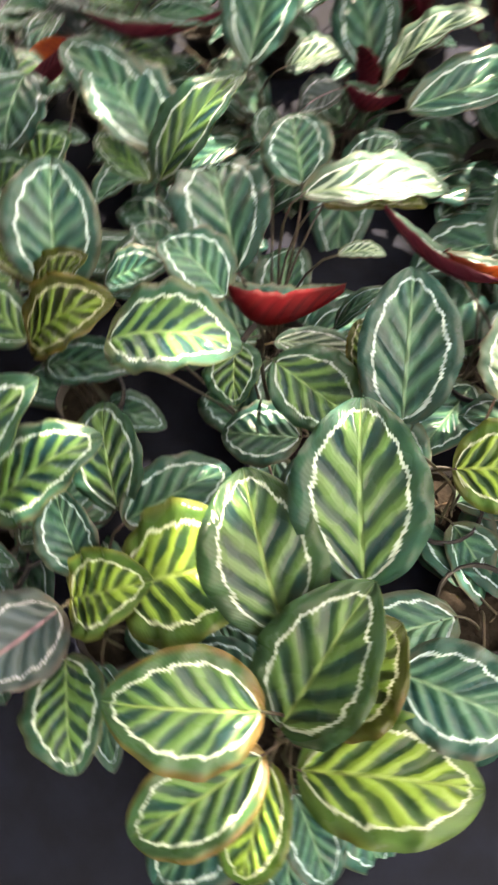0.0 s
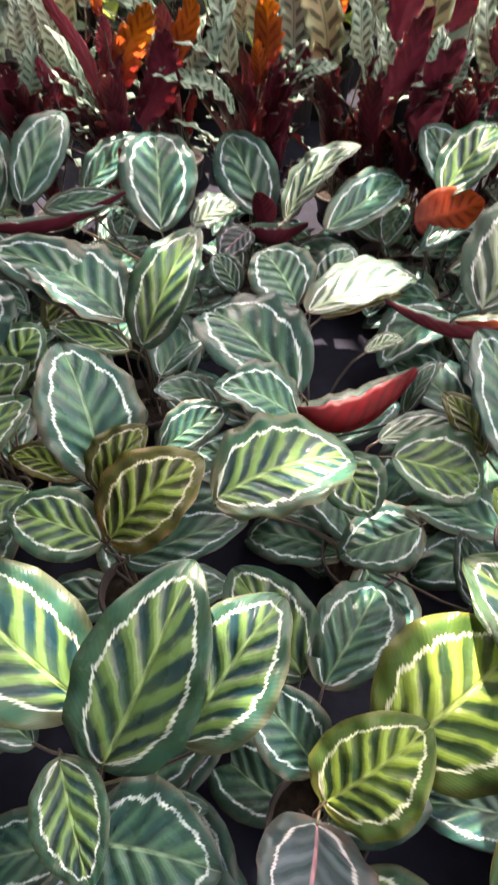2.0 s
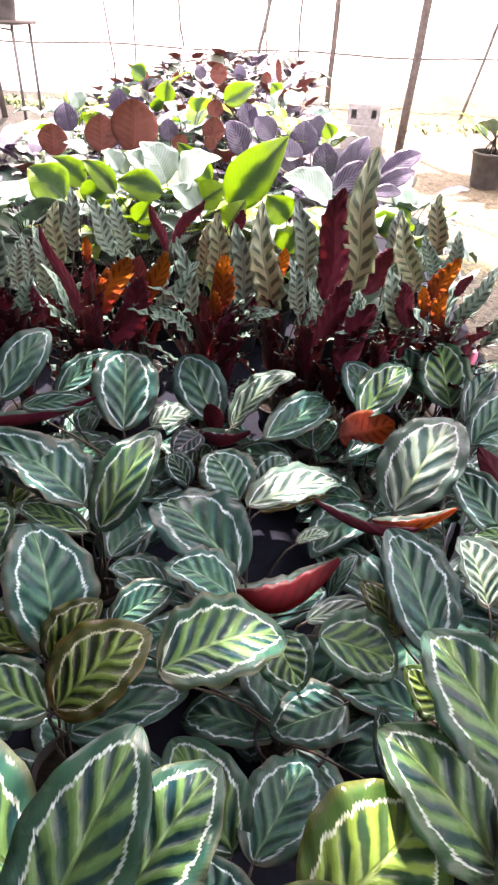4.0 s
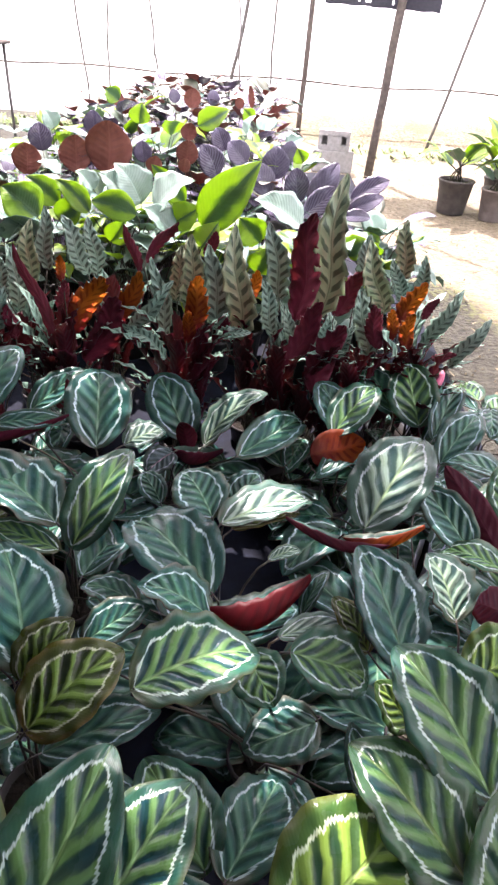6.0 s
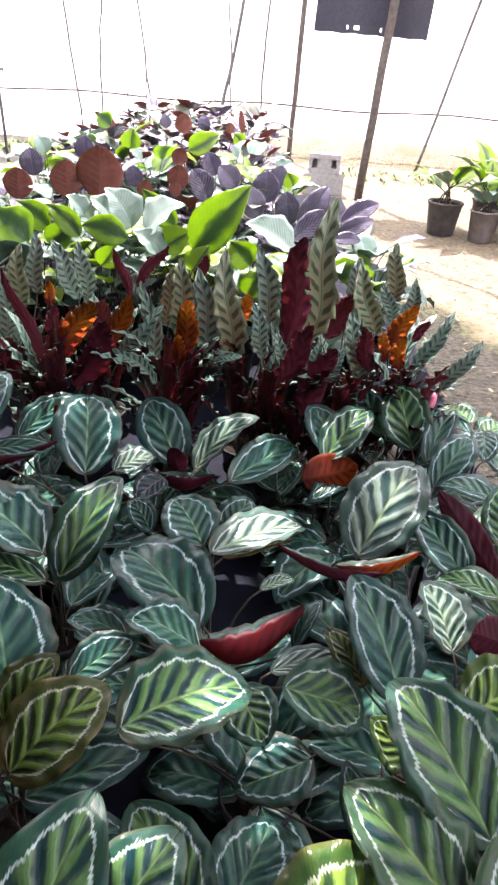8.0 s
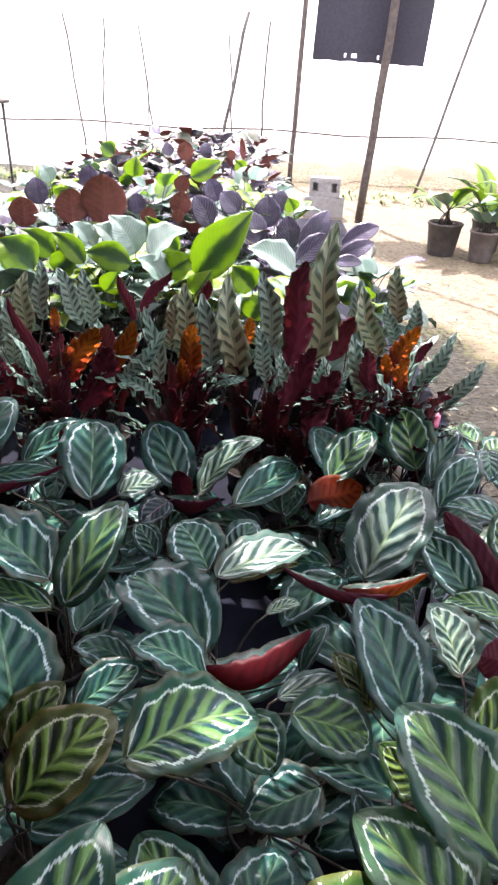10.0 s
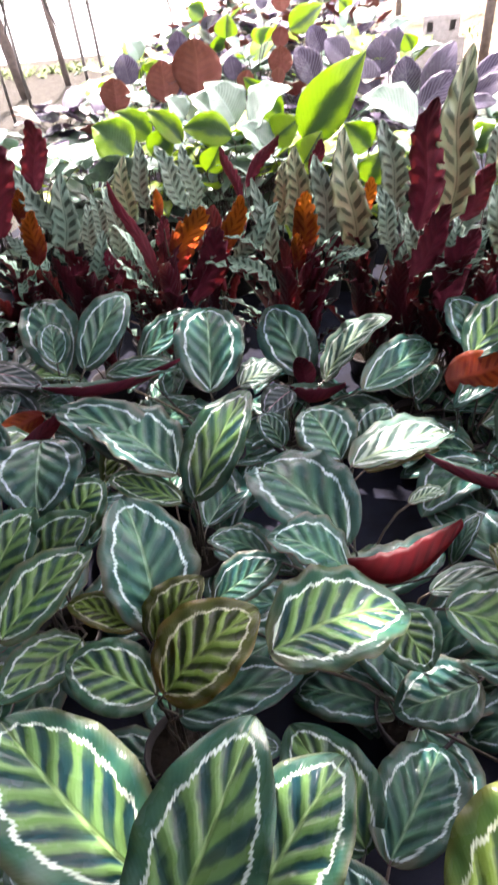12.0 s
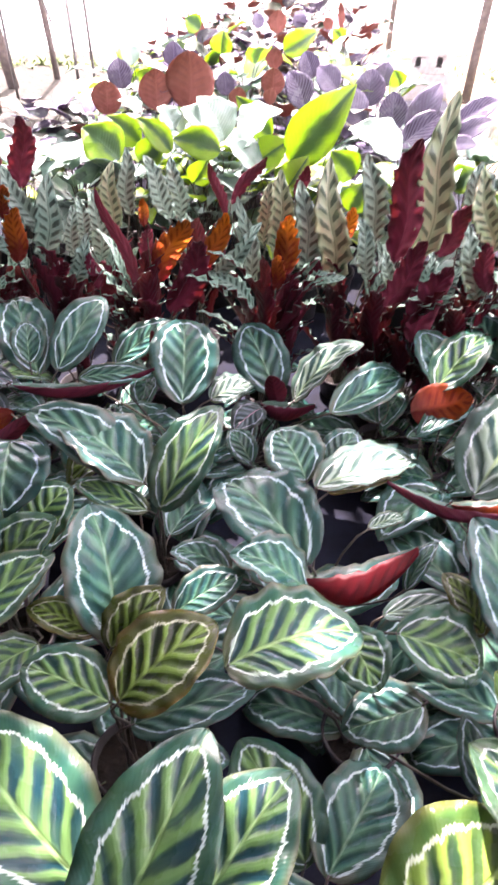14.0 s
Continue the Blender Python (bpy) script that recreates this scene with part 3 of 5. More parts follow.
def finish(plant, material=None, thin=0.0028):
    """The pot, and a bent stalk from its middle to every blade."""
    x, y = plant.location.x, plant.location.y
    r, h = plant["pot_size"]
    leaves = [ob for ob in plant.children if ob.name.split(".")[0] == "leaf"]
    leaves.sort(key=lambda ob: ob["turn"])
    pot_for(plant, x, y, r, h, material)
    for text in plant["ends"].split(";"):
        if text:
            n = [float(t) for t in text.split()]
            end, way = Vector(n[:3]), Vector(n[3:])
            foot = Vector((x + RND.uniform(-0.4, 0.4) * r, y + RND.uniform(-0.4, 0.4) * r, h - 0.025))
            k1, k2 = foot + Vector((0, 0, 0.55 * max(0.02, end.z - foot.z))), end - way * min(0.05, 0.3 * (end - foot).length)
            pts = []
            for i in range(7):
                t = i / 6
                pts.append((1 - t) ** 3 * foot + 3 * (1 - t) ** 2 * t * k1 + 3 * (1 - t) * t * t * k2 + t ** 3 * (end + way * 0.006))
            part("stalk", tube(pts, thin, 5, 0.7), STEM, leaves.pop(0))
    del plant["ends"], plant["pot_size"]
    for ob in plant.children:
        if ob.name.split(".")[0] not in ("pot", "soil"):
            if "turn" in ob:
                del ob["turn"]
            ob.matrix_parent_inverse = Matrix.Translation(-plant.location)


def undergrowth(plant, kind, count, reach, low, high, long=0.13, wide=0.62):
    """Lower leaves that lean out of the plant all round."""
    x, y = plant.location.x, plant.location.y
    start = RND.uniform(0, 6.28)
    for i in range(count):
        a = start + 2 * math.pi * (i + RND.uniform(-0.3, 0.3)) / count
        d, z = reach * RND.uniform(0.3, 1.0), RND.uniform(low, high)
        k, n = RND.uniform(0.8, 1.2) * long, RND.uniform(-0.35, 0.25)
        c, s = math.cos(a), math.sin(a)
        blade(plant, kind[RND.randrange(len(kind))], (x + d * c, y + d * s, z), (x + (d + k) * c, y + (d + k) * s, z + n * k), (-0.3 * c, -0.3 * s, 1), k * wide, rows=10, cols=6)


# ---- the large structure ----
def sheet(name, x0, x1, y0, y1, z, nx, ny, rise, material, label, seed=0.0, soft=True):
    bm = bmesh.new()
    grid = [[bm.verts.new((x0 + (x1 - x0) * i / nx, y0 + (y1 - y0) * j / ny, z + rise * noise.noise(Vector((i * 0.9 + seed, j * 0.9, 0.3))))) for i in range(nx + 1)] for j in range(ny + 1)]
    for j in range(ny):
        for i in range(nx):
            bm.faces.new((grid[j][i], grid[j][i + 1], grid[j + 1][i + 1], grid[j + 1][i]))
    return tagged(new(name, mesh_of(bm, name, material, soft)), label, "ground", "", "structure")


ground = sheet("ground", -60, 60, -40, 80, -0.02, 12, 12, 0.0, SAND, "pale sandy earth floor of the greenhouse")
sheet("path", -6.4, 4.6, -3.9, 10.4, -0.006, 130, 160, 0.012, PATH, "trodden sandy path with small bumps", 3.0)
cloth = sheet("ground_cloth", -2.3, 0.42, -0.62, 6.6, 0.032, 40, 90, 0.008, MAT, "black ground cloth under the plant bed", 9.0)


def film_wall(name, p0, p1, z0, z1, label, material):
    """Film stretched from post to post, slightly slack, two skins thick."""
    bm = bmesh.new()
    p0, p1 = Vector(p0), Vector(p1)
    d = p1 - p0
    out = Vector((d.y, -d.x, 0)).normalized()
    nx, nz = 40, 12
    for skin in (0.0, 0.004):
        g = [[bm.verts.new(p0 + d * i / nx + out * (skin + 0.03 * math.sin(i * 1.57) * math.sin(math.pi * k / nz) + 0.02 * noise.noise(Vector((i * 0.4, k * 0.4, 1.0)))) + Vector((0, 0, z0 + (z1 - z0) * k / nz))) for i in range(nx + 1)] for k in range(nz + 1)]
        for k in range(nz):
            for i in range(nx):
                bm.faces.new((g[k][i], g[k][i + 1], g[k + 1][i + 1], g[k + 1][i]))
    ob = tagged(new(name, mesh_of(bm, name, material)), label, "wall", "", "structure")
    ob.visible_shadow = material is not FILM
    return ob


X0, X1, Y0, Y1 = -6.2, 4.4, -3.8, 10.2
YS = 2.08
film_wall("wall_north", (X0, Y1, 0), (X1, Y1, 0), -0.02, 2.4, "translucent white plastic film end wall", FILM)
film_wall("wall_west", (X0, YS, 0), (X0, Y1, 0), -0.02, 2.4, "translucent white plastic film side wall", FILM)
film_wall("wall_east", (X1, Y1, 0), (X1, YS, 0), -0.02, 2.4, "translucent white plastic film side wall", FILM)
# Unseen dark walls at the rear, added to keep fill light off the leaves.
film_wall("wall_south", (X1, Y0, 0), (X0, Y0, 0), -0.02, 2.4, "unseen dark net end wall added to cut light", NET)
film_wall("wall_west_rear", (X0, Y0, 0), (X0, YS, 0), -0.02, 2.4, "unseen dark net side wall added to cut light", NET)
film_wall("wall_east_rear", (X1, YS, 0), (X1, Y0, 0), -0.02, 2.4, "translucent white plastic film side wall", FILM)
# Out of view; edges set so its shade covers the front of the bed.
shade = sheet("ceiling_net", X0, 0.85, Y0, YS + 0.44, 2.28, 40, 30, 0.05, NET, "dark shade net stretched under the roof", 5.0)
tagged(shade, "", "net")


def film_roof():
    bm = bmesh.new()
    nx, ny = 32, 16
    for skin in (0.0, 0.004):
        g = [[bm.verts.new((X0 + (X1 - X0) * i / nx, Y0 + (Y1 - Y0) * j / ny, 2.38 + skin + 1.5 * math.sin(math.pi * i / nx))) for i in range(nx + 1)] for j in range(ny + 1)]
        for j in range(ny):
            for i in range(nx):
                bm.faces.new((g[j][i], g[j][i + 1], g[j + 1][i + 1], g[j + 1][i]))
    for y in (Y0, Y1):
        lo = [bm.verts.new((X0 + (X1 - X0) * i / nx, y, 2.38)) for i in range(nx + 1)]
        hi = [bm.verts.new((X0 + (X1 - X0) * i / nx, y, 2.38 + 1.5 * math.sin(math.pi * i / nx))) for i in range(nx + 1)]
        for i in range(nx):
            bm.faces.new((lo[i], lo[i + 1], hi[i + 1], hi[i]))
    ob = tagged(new("ceiling", mesh_of(bm, "ceiling", FILM)), "arched roof of translucent white plastic film", "roof", "", "structure")
    ob.visible_shadow = False


film_roof()


# ---- posts, wires, blocks ----
def post(name, foot, top, radius, material, label, group="posts of the greenhouse", bend=0.012):
    f, t = Vector(foot), Vector(top)
    pts = [f.lerp(t, i / 8) + Vector((bend * noise.noise(Vector((i * 0.7, f.x * 3, f.y))), 0.01 * noise.noise(Vector((i * 0.7, f.y, 3.0))), 0)) for i in range(9)]
    return tagged(new(name, mesh_of(tube(pts, radius, 12, 0.9), name, material)), label, "post", group)


post("post", (0.615, 6.72, -0.03), (0.765, 6.70, 3.2), 0.042, WOODPOST, "thick brown greenhouse post standing in sand")
post("post", (-0.06, 9.35, -0.03), (0.02, 9.3, 3.2), 0.036, WOODPOST, "thin olive greenhouse post near the film wall")
post("post", (1.56, 8.6, -0.03), (2.16, 8.5, 2.9), 0.02, STEEL, "thin leaning steel rod by the film wall")
for low, top, high, thick in ((-0.53, -0.46, 1.95, 0.016), (-0.86, -0.98, 1.8, 0.013), (-1.17, -0.72, 2.05, 0.026), (-1.93, -2.17, 1.85, 0.014), (-2.02, -2.12, 1.6, 0.010), (-2.30, -2.42, 1.4, 0.009), (-2.75, -2.65, 1.9, 0.014), (-2.98, -3.18, 1.95, 0.015)):
    post("rod", (low, 9.6, -0.03), (top, 9.55, high), thick, STEEL, "thin crooked rod against the film wall", bend=0.05)
post("post", (-4.12, 7.09, -0.03), (-4.45, 7.0, 3.0), 0.06, WOODPOST, "grey branching post beside the path")
post("post", (-3.86, 7.69, -0.03), (-4.0, 7.6, 3.0), 0.035, WOODPOST, "slim brown post beside the path")


def wire(points, label):
    return tagged(new("wire", mesh_of(tube(points, 0.013, 6), "wire", WIRE)), label, "wire")


wire([(X0 + (X1 - X0) * i / 20, 9.75, 0.66 + 0.02 * math.sin(i * 1.3)) for i in range(21)], "rusty wire strung along the film wall")


def concrete_block(x, y, z, turn, wide, deep, high, cells):
    """A pressed block: a solid core, end caps, and cells that open in its front face."""
    b = tagged(new("concrete_block"), "pale grey concrete block with square cells in its face" if cells else "large grey concrete block lying on the sand", "block", "stacked concrete blocks")
    bm = box_mesh(wide - 0.02, deep - 0.10, high - 0.004, 0.003)
    bmesh.ops.translate(bm, verts=bm.verts, vec=(0, 0.05, 0))
    part("core", bm, BLOCK, b, "", False)
    if cells:
        for dz, h in ((-0.36 * high, 0.28 * high), (0.36 * high, 0.28 * high)):
            bm = box_mesh(wide, 0.10, h, 0.005)
            bmesh.ops.translate(bm, verts=bm.verts, vec=(0, -0.5 * deep + 0.05, dz))
            part("face_shell", bm, BLOCK, b, "", False)
        for dx, w in ((-0.44, 0.12), (0.0, 0.46), (0.44, 0.12)):
            bm = box_mesh(w * wide, 0.096, high * 0.46, 0.004)
            bmesh.ops.translate(bm, verts=bm.verts, vec=(dx * wide, -0.5 * deep + 0.052, 0))
            part("web", bm, BLOCK, b, "", False)
    else:
        bm = box_mesh(wide, 0.10, high, 0.008)
        bmesh.ops.translate(bm, verts=bm.verts, vec=(0, -0.5 * deep + 0.05, 0))
        part("face_shell", bm, BLOCK, b, "", False)
    b.matrix_world = pose(x, y, z + 0.5 * high, 0, 0, turn)
    return b


concrete_block(0.24, 7.0, -0.005, 4, 0.43, 0.24, 0.21, False)
concrete_block(0.25, 7.0, 0.206, -5, 0.33, 0.20, 0.19, True)


def shade_cloth():
    bm = bmesh.new()
    worn = random.Random(3)
    nicks = {worn.randrange(3, 60) for _ in range(3)} | {22, 23, 24}
    for skin in (0.0, 0.003):
        g = [[bm.verts.new((-0.01 + 1.07 * i / 64 + 0.04 * k / 40, 6.78 + skin + 0.02 * math.sin(i * 0.2), 1.46 + 1.3 * k / 40 - 0.004 * math.sin(i * 0.5) * (k == 0) - 0.02 * i / 64)) for i in range(65)] for k in range(41)]
        for k in range(40):
            for i in range(64):
                if not (k == 1 and i in nicks):
                    bm.faces.new((g[k][i], g[k][i + 1], g[k + 1][i + 1], g[k + 1][i]))
    tagged(new("shade_cloth", mesh_of(bm, "shade_cloth", CLOTH)), "dark grey shade cloth hung from the greenhouse frame", "cloth")
    post("cross_bar", (-0.5, 6.79, 2.74), (2.4, 6.79, 2.74), 0.02, STEEL, "steel bar that carries the shade cloth")


shade_cloth()
# Unseen pipes, added for the shadow lines they cast across the path.
for a, b in (((-0.41, 6.80, 2.772), (4.36, 0.24, 2.40)), ((0.63, 6.80, 2.772), (4.36, 1.62, 2.40))):
    post("roof_pipe", a, b, 0.022, STEEL, "thin steel pipe from the cross bar to the side wall", "pipes under the roof")


# ---- potted plants beside the path ----
def side_pot(x, y, r, h, leaves, kinds, seed, label, plastic=GREYPOT):
    rnd = random.Random(seed)
    p = plant_at("potted_plant", x, y, label, "potted plants beside the path", (r, h), "potted plant")
    for i in range(leaves):
        a = 2 * math.pi * (i + rnd.uniform(-0.3, 0.3)) / leaves
        d, z, k, up = rnd.uniform(0.03, 0.10), h + rnd.uniform(0.02, 0.20), rnd.uniform(0.24, 0.46), rnd.uniform(-0.1, 0.85)
        c, s = math.cos(a), math.sin(a)
        flat = math.sqrt(1 - up * up)
        blade(p, rnd.choice(kinds), (x + d * c, y + d * s, z), (x + (d + k * flat) * c, y + (d + k * flat) * s, z + k * up), (-c * up, -s * up, flat + 0.1), k * rnd.uniform(0.28, 0.4))
    finish(p, plastic, 0.006)
    return p


side_pot(1.17, 5.38, 0.15, 0.27, 9, "lwll", 1, "broad-leaved plant in a dusty black pot on sand")
side_pot(1.46, 5.20, 0.12, 0.25, 10, "lwl", 2, "young broad-leaved plant in a dusty grey pot", PALEPOT)
side_pot(1.70, 5.15, 0.12, 0.25, 10, "lwl", 3, "young broad-leaved plant in a dusty grey pot", PALEPOT)
side_pot(1.62, 5.62, 0.15, 0.27, 9, "llw", 4, "broad-leaved plant in a dusty black pot on sand")
side_pot(2.05, 5.45, 0.15, 0.27, 9, "lww", 5, "broad-leaved plant in a dusty black pot on sand")


def bench(x, y, z):
    b = tagged(new("bench"), "rough grey bench on thin crossed legs", "bench")
    b.location = (x, y, 0)
    bm = box_mesh(0.9, 0.5, 0.03, 0.004)
    bmesh.ops.translate(bm, verts=bm.verts, vec=(0, 0, z))
    part("bench_top", bm, WOODPOST, b)
    for sx in (-0.4, 0.4):
        for sy in (-0.2, 0.2):
            part("leg", tube([(sx, sy, -0.03), (sx, sy, z - 0.012)], 0.014, 8), STEEL, b)
        part("brace", tube([(sx, -0.2, z - 0.05), (sx * 0.4, -0.2, z - 0.02), (sx * 0.6, -0.2, z - 0.3)], 0.01, 6), STEEL, b)
    return b


bench(-3.25, 6.0, 0.99)


def bench_pot(x, y, z, seed):
    rnd = random.Random(seed)
    p = tagged(new("potted_plant"), "grey pot with a dark sparse plant on the bench", "potted plant", "potted plants on the bench")
    p.location = (x, y, z)
    pot_for(p, 0, 0, 0.12, 0.24, GREYPOT)
    p["ends"], p["pot_size"] = "", (0.1, 0.2)
    for i in range(12):
        a, d, h, k = rnd.uniform(0, 6.28), rnd.uniform(0.0, 0.1), rnd.uniform(0.26, 0.5), rnd.uniform(0.09, 0.15)
        c, s = math.cos(a), math.sin(a)
        blade(p, "c", (d * c, d * s, h), ((d + k) * c, (d + k) * s, h + k * rnd.uniform(-0.3, 0.5)), (-0.3 * c, -0.3 * s, 1), k * 0.6, rows=8, cols=4)
    leaves = sorted((ob for ob in p.children if "turn" in ob), key=lambda ob: ob["turn"])
    for text in p["ends"].split(";"):
        if text:
            n = [float(t) for t in text.split()]
            part("stalk", tube([(0, 0, 0.2), (n[0] * 0.4, n[1] * 0.4, n[2] * 0.7), n[:3]], 0.003, 5), STEM, leaves.pop(0))
    for ob in p.children:
        if "turn" in ob:
            del ob["turn"]
    del p["ends"], p["pot_size"]


bench_pot(-2.98, 6.0, 1.005, 1)
bench_pot(-3.3, 6.02, 1.005, 2)


def weeds(name, x0, x1, y, spread, count, seed, label):
    """Low weeds in a strip, each a tuft of small bent blades."""
    rnd = random.Random(seed)
    bm = bmesh.new()
    for i in range(count):
        cx, cy = rnd.uniform(x0, x1), y + rnd.gauss(0, spread)
        for j in range(7):
            a, k, h = rnd.uniform(0, 6.28), rnd.uniform(0.04, 0.14), rnd.uniform(0.01, 0.07)
            c, s, w = math.cos(a), math.sin(a), rnd.uniform(0.006, 0.016)
            ps = [(cx + k * t * c, cy + k * t * s, h * t * (2 - t) * 1.0 - 0.01) for t in (0, 0.5, 1)]
            q = [bm.verts.new((ps[0][0] - s * w * 0.4, ps[0][1] + c * w * 0.4, ps[0][2])), bm.verts.new((ps[0][0] + s * w * 0.4, ps[0][1] - c * w * 0.4, ps[0][2])),
                 bm.verts.new((ps[1][0] + s * w, ps[1][1] - c * w, ps[1][2])), bm.verts.new((ps[1][0] - s * w, ps[1][1] + c * w, ps[1][2])), bm.verts.new(ps[2])]
            bm.faces.new(q[:4]), bm.faces.new((q[3], q[2], q[4]))
    return tagged(new(name, mesh_of(bm, name, MOSS)), label, "weeds", "", "stuff")


weeds("weeds", 0.3, 3.6, 8.5, 0.28, 110, 1, "low green weeds along the film wall")
weeds("weeds", -6.0, -3.0, 8.9, 0.25, 300, 2, "low green weeds along the film wall")


def litter(count, seed):
    rnd = random.Random(seed)
    bm = bmesh.new()
    for i in range(count):
        x, y = rnd.uniform(0.35, 2.6), rnd.uniform(1.0, 8.0)
        a, k, w = rnd.uniform(0, 6.28), rnd.uniform(0.01, 0.05), rnd.uniform(0.002, 0.008)
        c, s = math.cos(a), math.sin(a)
        z = 0.012 + rnd.uniform(0, 0.006)
        vs = [bm.verts.new((x + u * c - v * s, y + u * s + v * c, z + 0.006 * abs(u) / k)) for u, v in ((-k, -w), (k, -w), (k, w), (-k, w), )]
        bm.faces.new(vs)
    tagged(new("leaf_litter", mesh_of(bm, "leaf_litter", STRAW)), "dry bits of straw and leaf on the sand", "litter", "", "stuff")


litter(360, 4)


def gravel(count, seed):
    """Small stones and clods trodden into the sand."""
    rnd = random.Random(seed)
    verts, faces = [], []
    for i in range(count):
        x, y = 0.32 + 2.6 * rnd.random() ** 1.4, rnd.uniform(0.6, 8.2)
        r, a, n = rnd.uniform(0.003, 0.010), rnd.uniform(0, 6.28), len(verts)
        for k in range(5):
            b = a + 6.283 * k / 5
            q = r * rnd.uniform(0.7, 1.2)
            verts.append((x + q * math.cos(b), y + q * math.sin(b), -0.006))
        verts.append((x, y, r * rnd.uniform(0.4, 0.8)))
        faces += [(n + k, n + (k + 1) % 5, n + 5) for k in range(5)]
    me = bpy.data.meshes.new("gravel")
    me.from_pydata(verts, [], faces)
    me.materials.append(GRAVEL)
    tagged(new("gravel", me), "small stones and clods scattered on the sand", "gravel", "", "stuff")


gravel(900, 6)


def soil_bank():
    """Earth heaped against the foot of the film wall."""
    bm = bmesh.new()
    rows = []
    for i in range(61):
        x = -3.0 + 6.6 * i / 60
        h = 0.26 + 0.10 * noise.noise(Vector((i * 0.35, 2.0, 0.0)))
        rows.append([bm.verts.new((x, 9.2 + 0.95 * k / 6 + 0.05 * noise.noise(Vector((i * 0.5, k * 0.8, 4.0))), -0.02 + h * math.sin(0.5 * math.pi * k / 6))) for k in range(7)])
    for a, b in zip(rows, rows[1:]):
        for k in range(6):
            bm.faces.new((a[k], b[k], b[k + 1], a[k + 1]))
    tagged(new("soil_bank", mesh_of(bm, "soil_bank", SAND)), "low bank of pale earth along the film wall", "ground", "", "structure")


soil_bank()


def plastic_sleeve(x, y, z):
    """A crumpled plastic sleeve between two pots."""
    bm = bmesh.new()
    for skin in (0.0, 0.0015):
        g = [[bm.verts.new((x + 0.06 * i / 8 + 0.012 * noise.noise(Vector((i * 0.6, k * 0.5, 1.0))), y + skin + 0.025 * math.sin(i * 0.9) + 0.02 * noise.noise(Vector((i * 0.5, k * 0.6, 7.0))), z + 0.24 * k / 10)) for i in range(9)] for k in range(11)]
        for k in range(10):
            for i in range(8):
                f = bm.faces.new((g[k][i], g[k][i + 1], g[k + 1][i + 1], g[k + 1][i]))
                f.material_index = 1 if i in (2, 5) and k > 2 else 0
    tagged(new("plastic_sleeve", mesh_of(bm, "plastic_sleeve", (SLEEVE, POT))), "crumpled pale plastic sleeve with black stripes", "plastic sleeve")


plastic_sleeve(-0.005, 0.78, 0.03)


# ---- the plant bed ----
ROSE_TEXT = "rose-painted calathea with dark green leaves and silvery rings"
ROSE_LABEL = {
    "G": "rose-painted calathea with a folded red-backed leaf and glossy leaves",
    "H": "rose-painted calathea with young brown-edged leaves in its middle",
    "E": "rose-painted calathea with a broad glossy leaf and backlit orange undersides",
    "K": "rose-painted calathea with bright green round leaves and a violet-tinged one",
    "M": "large rose-painted calathea with orange leaf edges at the bed's rim",
    "C": "rose-painted calathea with one backlit orange leaf",
}
LANCE_TEXT = "upright lance-leaved calathea with blotched leaves and wine-red undersides"
LIME_TEXT = "broad-leaved plant with backlit lime and pale glossy leaves"
BRONZE_TEXT = "bushy plant with round bronze-backed and violet leaves"


def lance_fill(plant, count):
    x, y = plant.location.x, plant.location.y
    for i in range(count):
        d, z, k = RND.uniform(0.01, 0.09), RND.uniform(0.12, 0.36), RND.uniform(0.16, 0.26)
        a = RND.uniform(0, 6.28) if z > 0.33 else RND.uniform(3.3, 6.1)
        c, s, lean = math.cos(a), math.sin(a), RND.uniform(0.15, 0.6)
        blade(plant, RND.choice("sf") if z > 0.33 else "f", (x + d * c, y + d * s, z), (x + (d + lean * k) * c, y + (d + lean * k) * s, z + k * math.sqrt(1 - lean * lean)), (-c, -s, 0.5), k * RND.uniform(0.17, 0.24), rows=18, cols=6)


def broad_fill(plant, kinds, count, low, high):
    x, y = plant.location.x, plant.location.y
    for i in range(count):
        a = 2 * math.pi * (i + RND.uniform(-0.3, 0.3)) / count
        d, z, k = RND.uniform(0.03, 0.13), RND.uniform(low, high) - 0.06, RND.uniform(0.14, 0.22)
        c, s = math.cos(a), math.sin(a)
        blade(plant, RND.choice(kinds), (x + d * c, y + d * s, z), (x + (d + k * 0.8) * c, y + (d + k * 0.8) * s, z + k * RND.uniform(-0.2, 0.6)), (-0.5 * c, -0.5 * s, 1), k * RND.uniform(0.5, 0.7), rows=10, cols=6)


p = plant_at("calathea_plant", -0.794, 1.040, ROSE_LABEL.get("A", ROSE_TEXT), "rose-painted calatheas in the bed")
blade(p, "r", (-0.780, 1.009, 0.307), (-0.815, 1.213, 0.439), (0.199, -0.498, 0.844), 0.165)
blade(p, "r", (-0.985, 1.126, 0.330), (-0.844, 1.226, 0.420), (-0.110, -0.574, 0.811), 0.094)
blade(p, "d", (-0.794, 1.040, 0.300), (-0.892, 1.173, 0.400), (-0.229, 0.472, -0.851), 0.056)
blade(p, "r", (-1.032, 1.010, 0.360), (-0.844, 1.029, 0.380), (-0.019, -0.628, 0.778), 0.057)
blade(p, "p", (-0.724, 1.063, 0.290), (-0.625, 1.127, 0.310), (-0.062, -0.210, 0.976), 0.099)
undergrowth(p, "rdr", 4, 0.07, 0.07, 0.13, 0.20)
undergrowth(p, "d", 3, 0.06, 0.05, 0.09, 0.18)
finish(p)
p = plant_at("calathea_plant", -0.595, 1.108, ROSE_LABEL.get("B", ROSE_TEXT), "rose-painted calatheas in the bed")
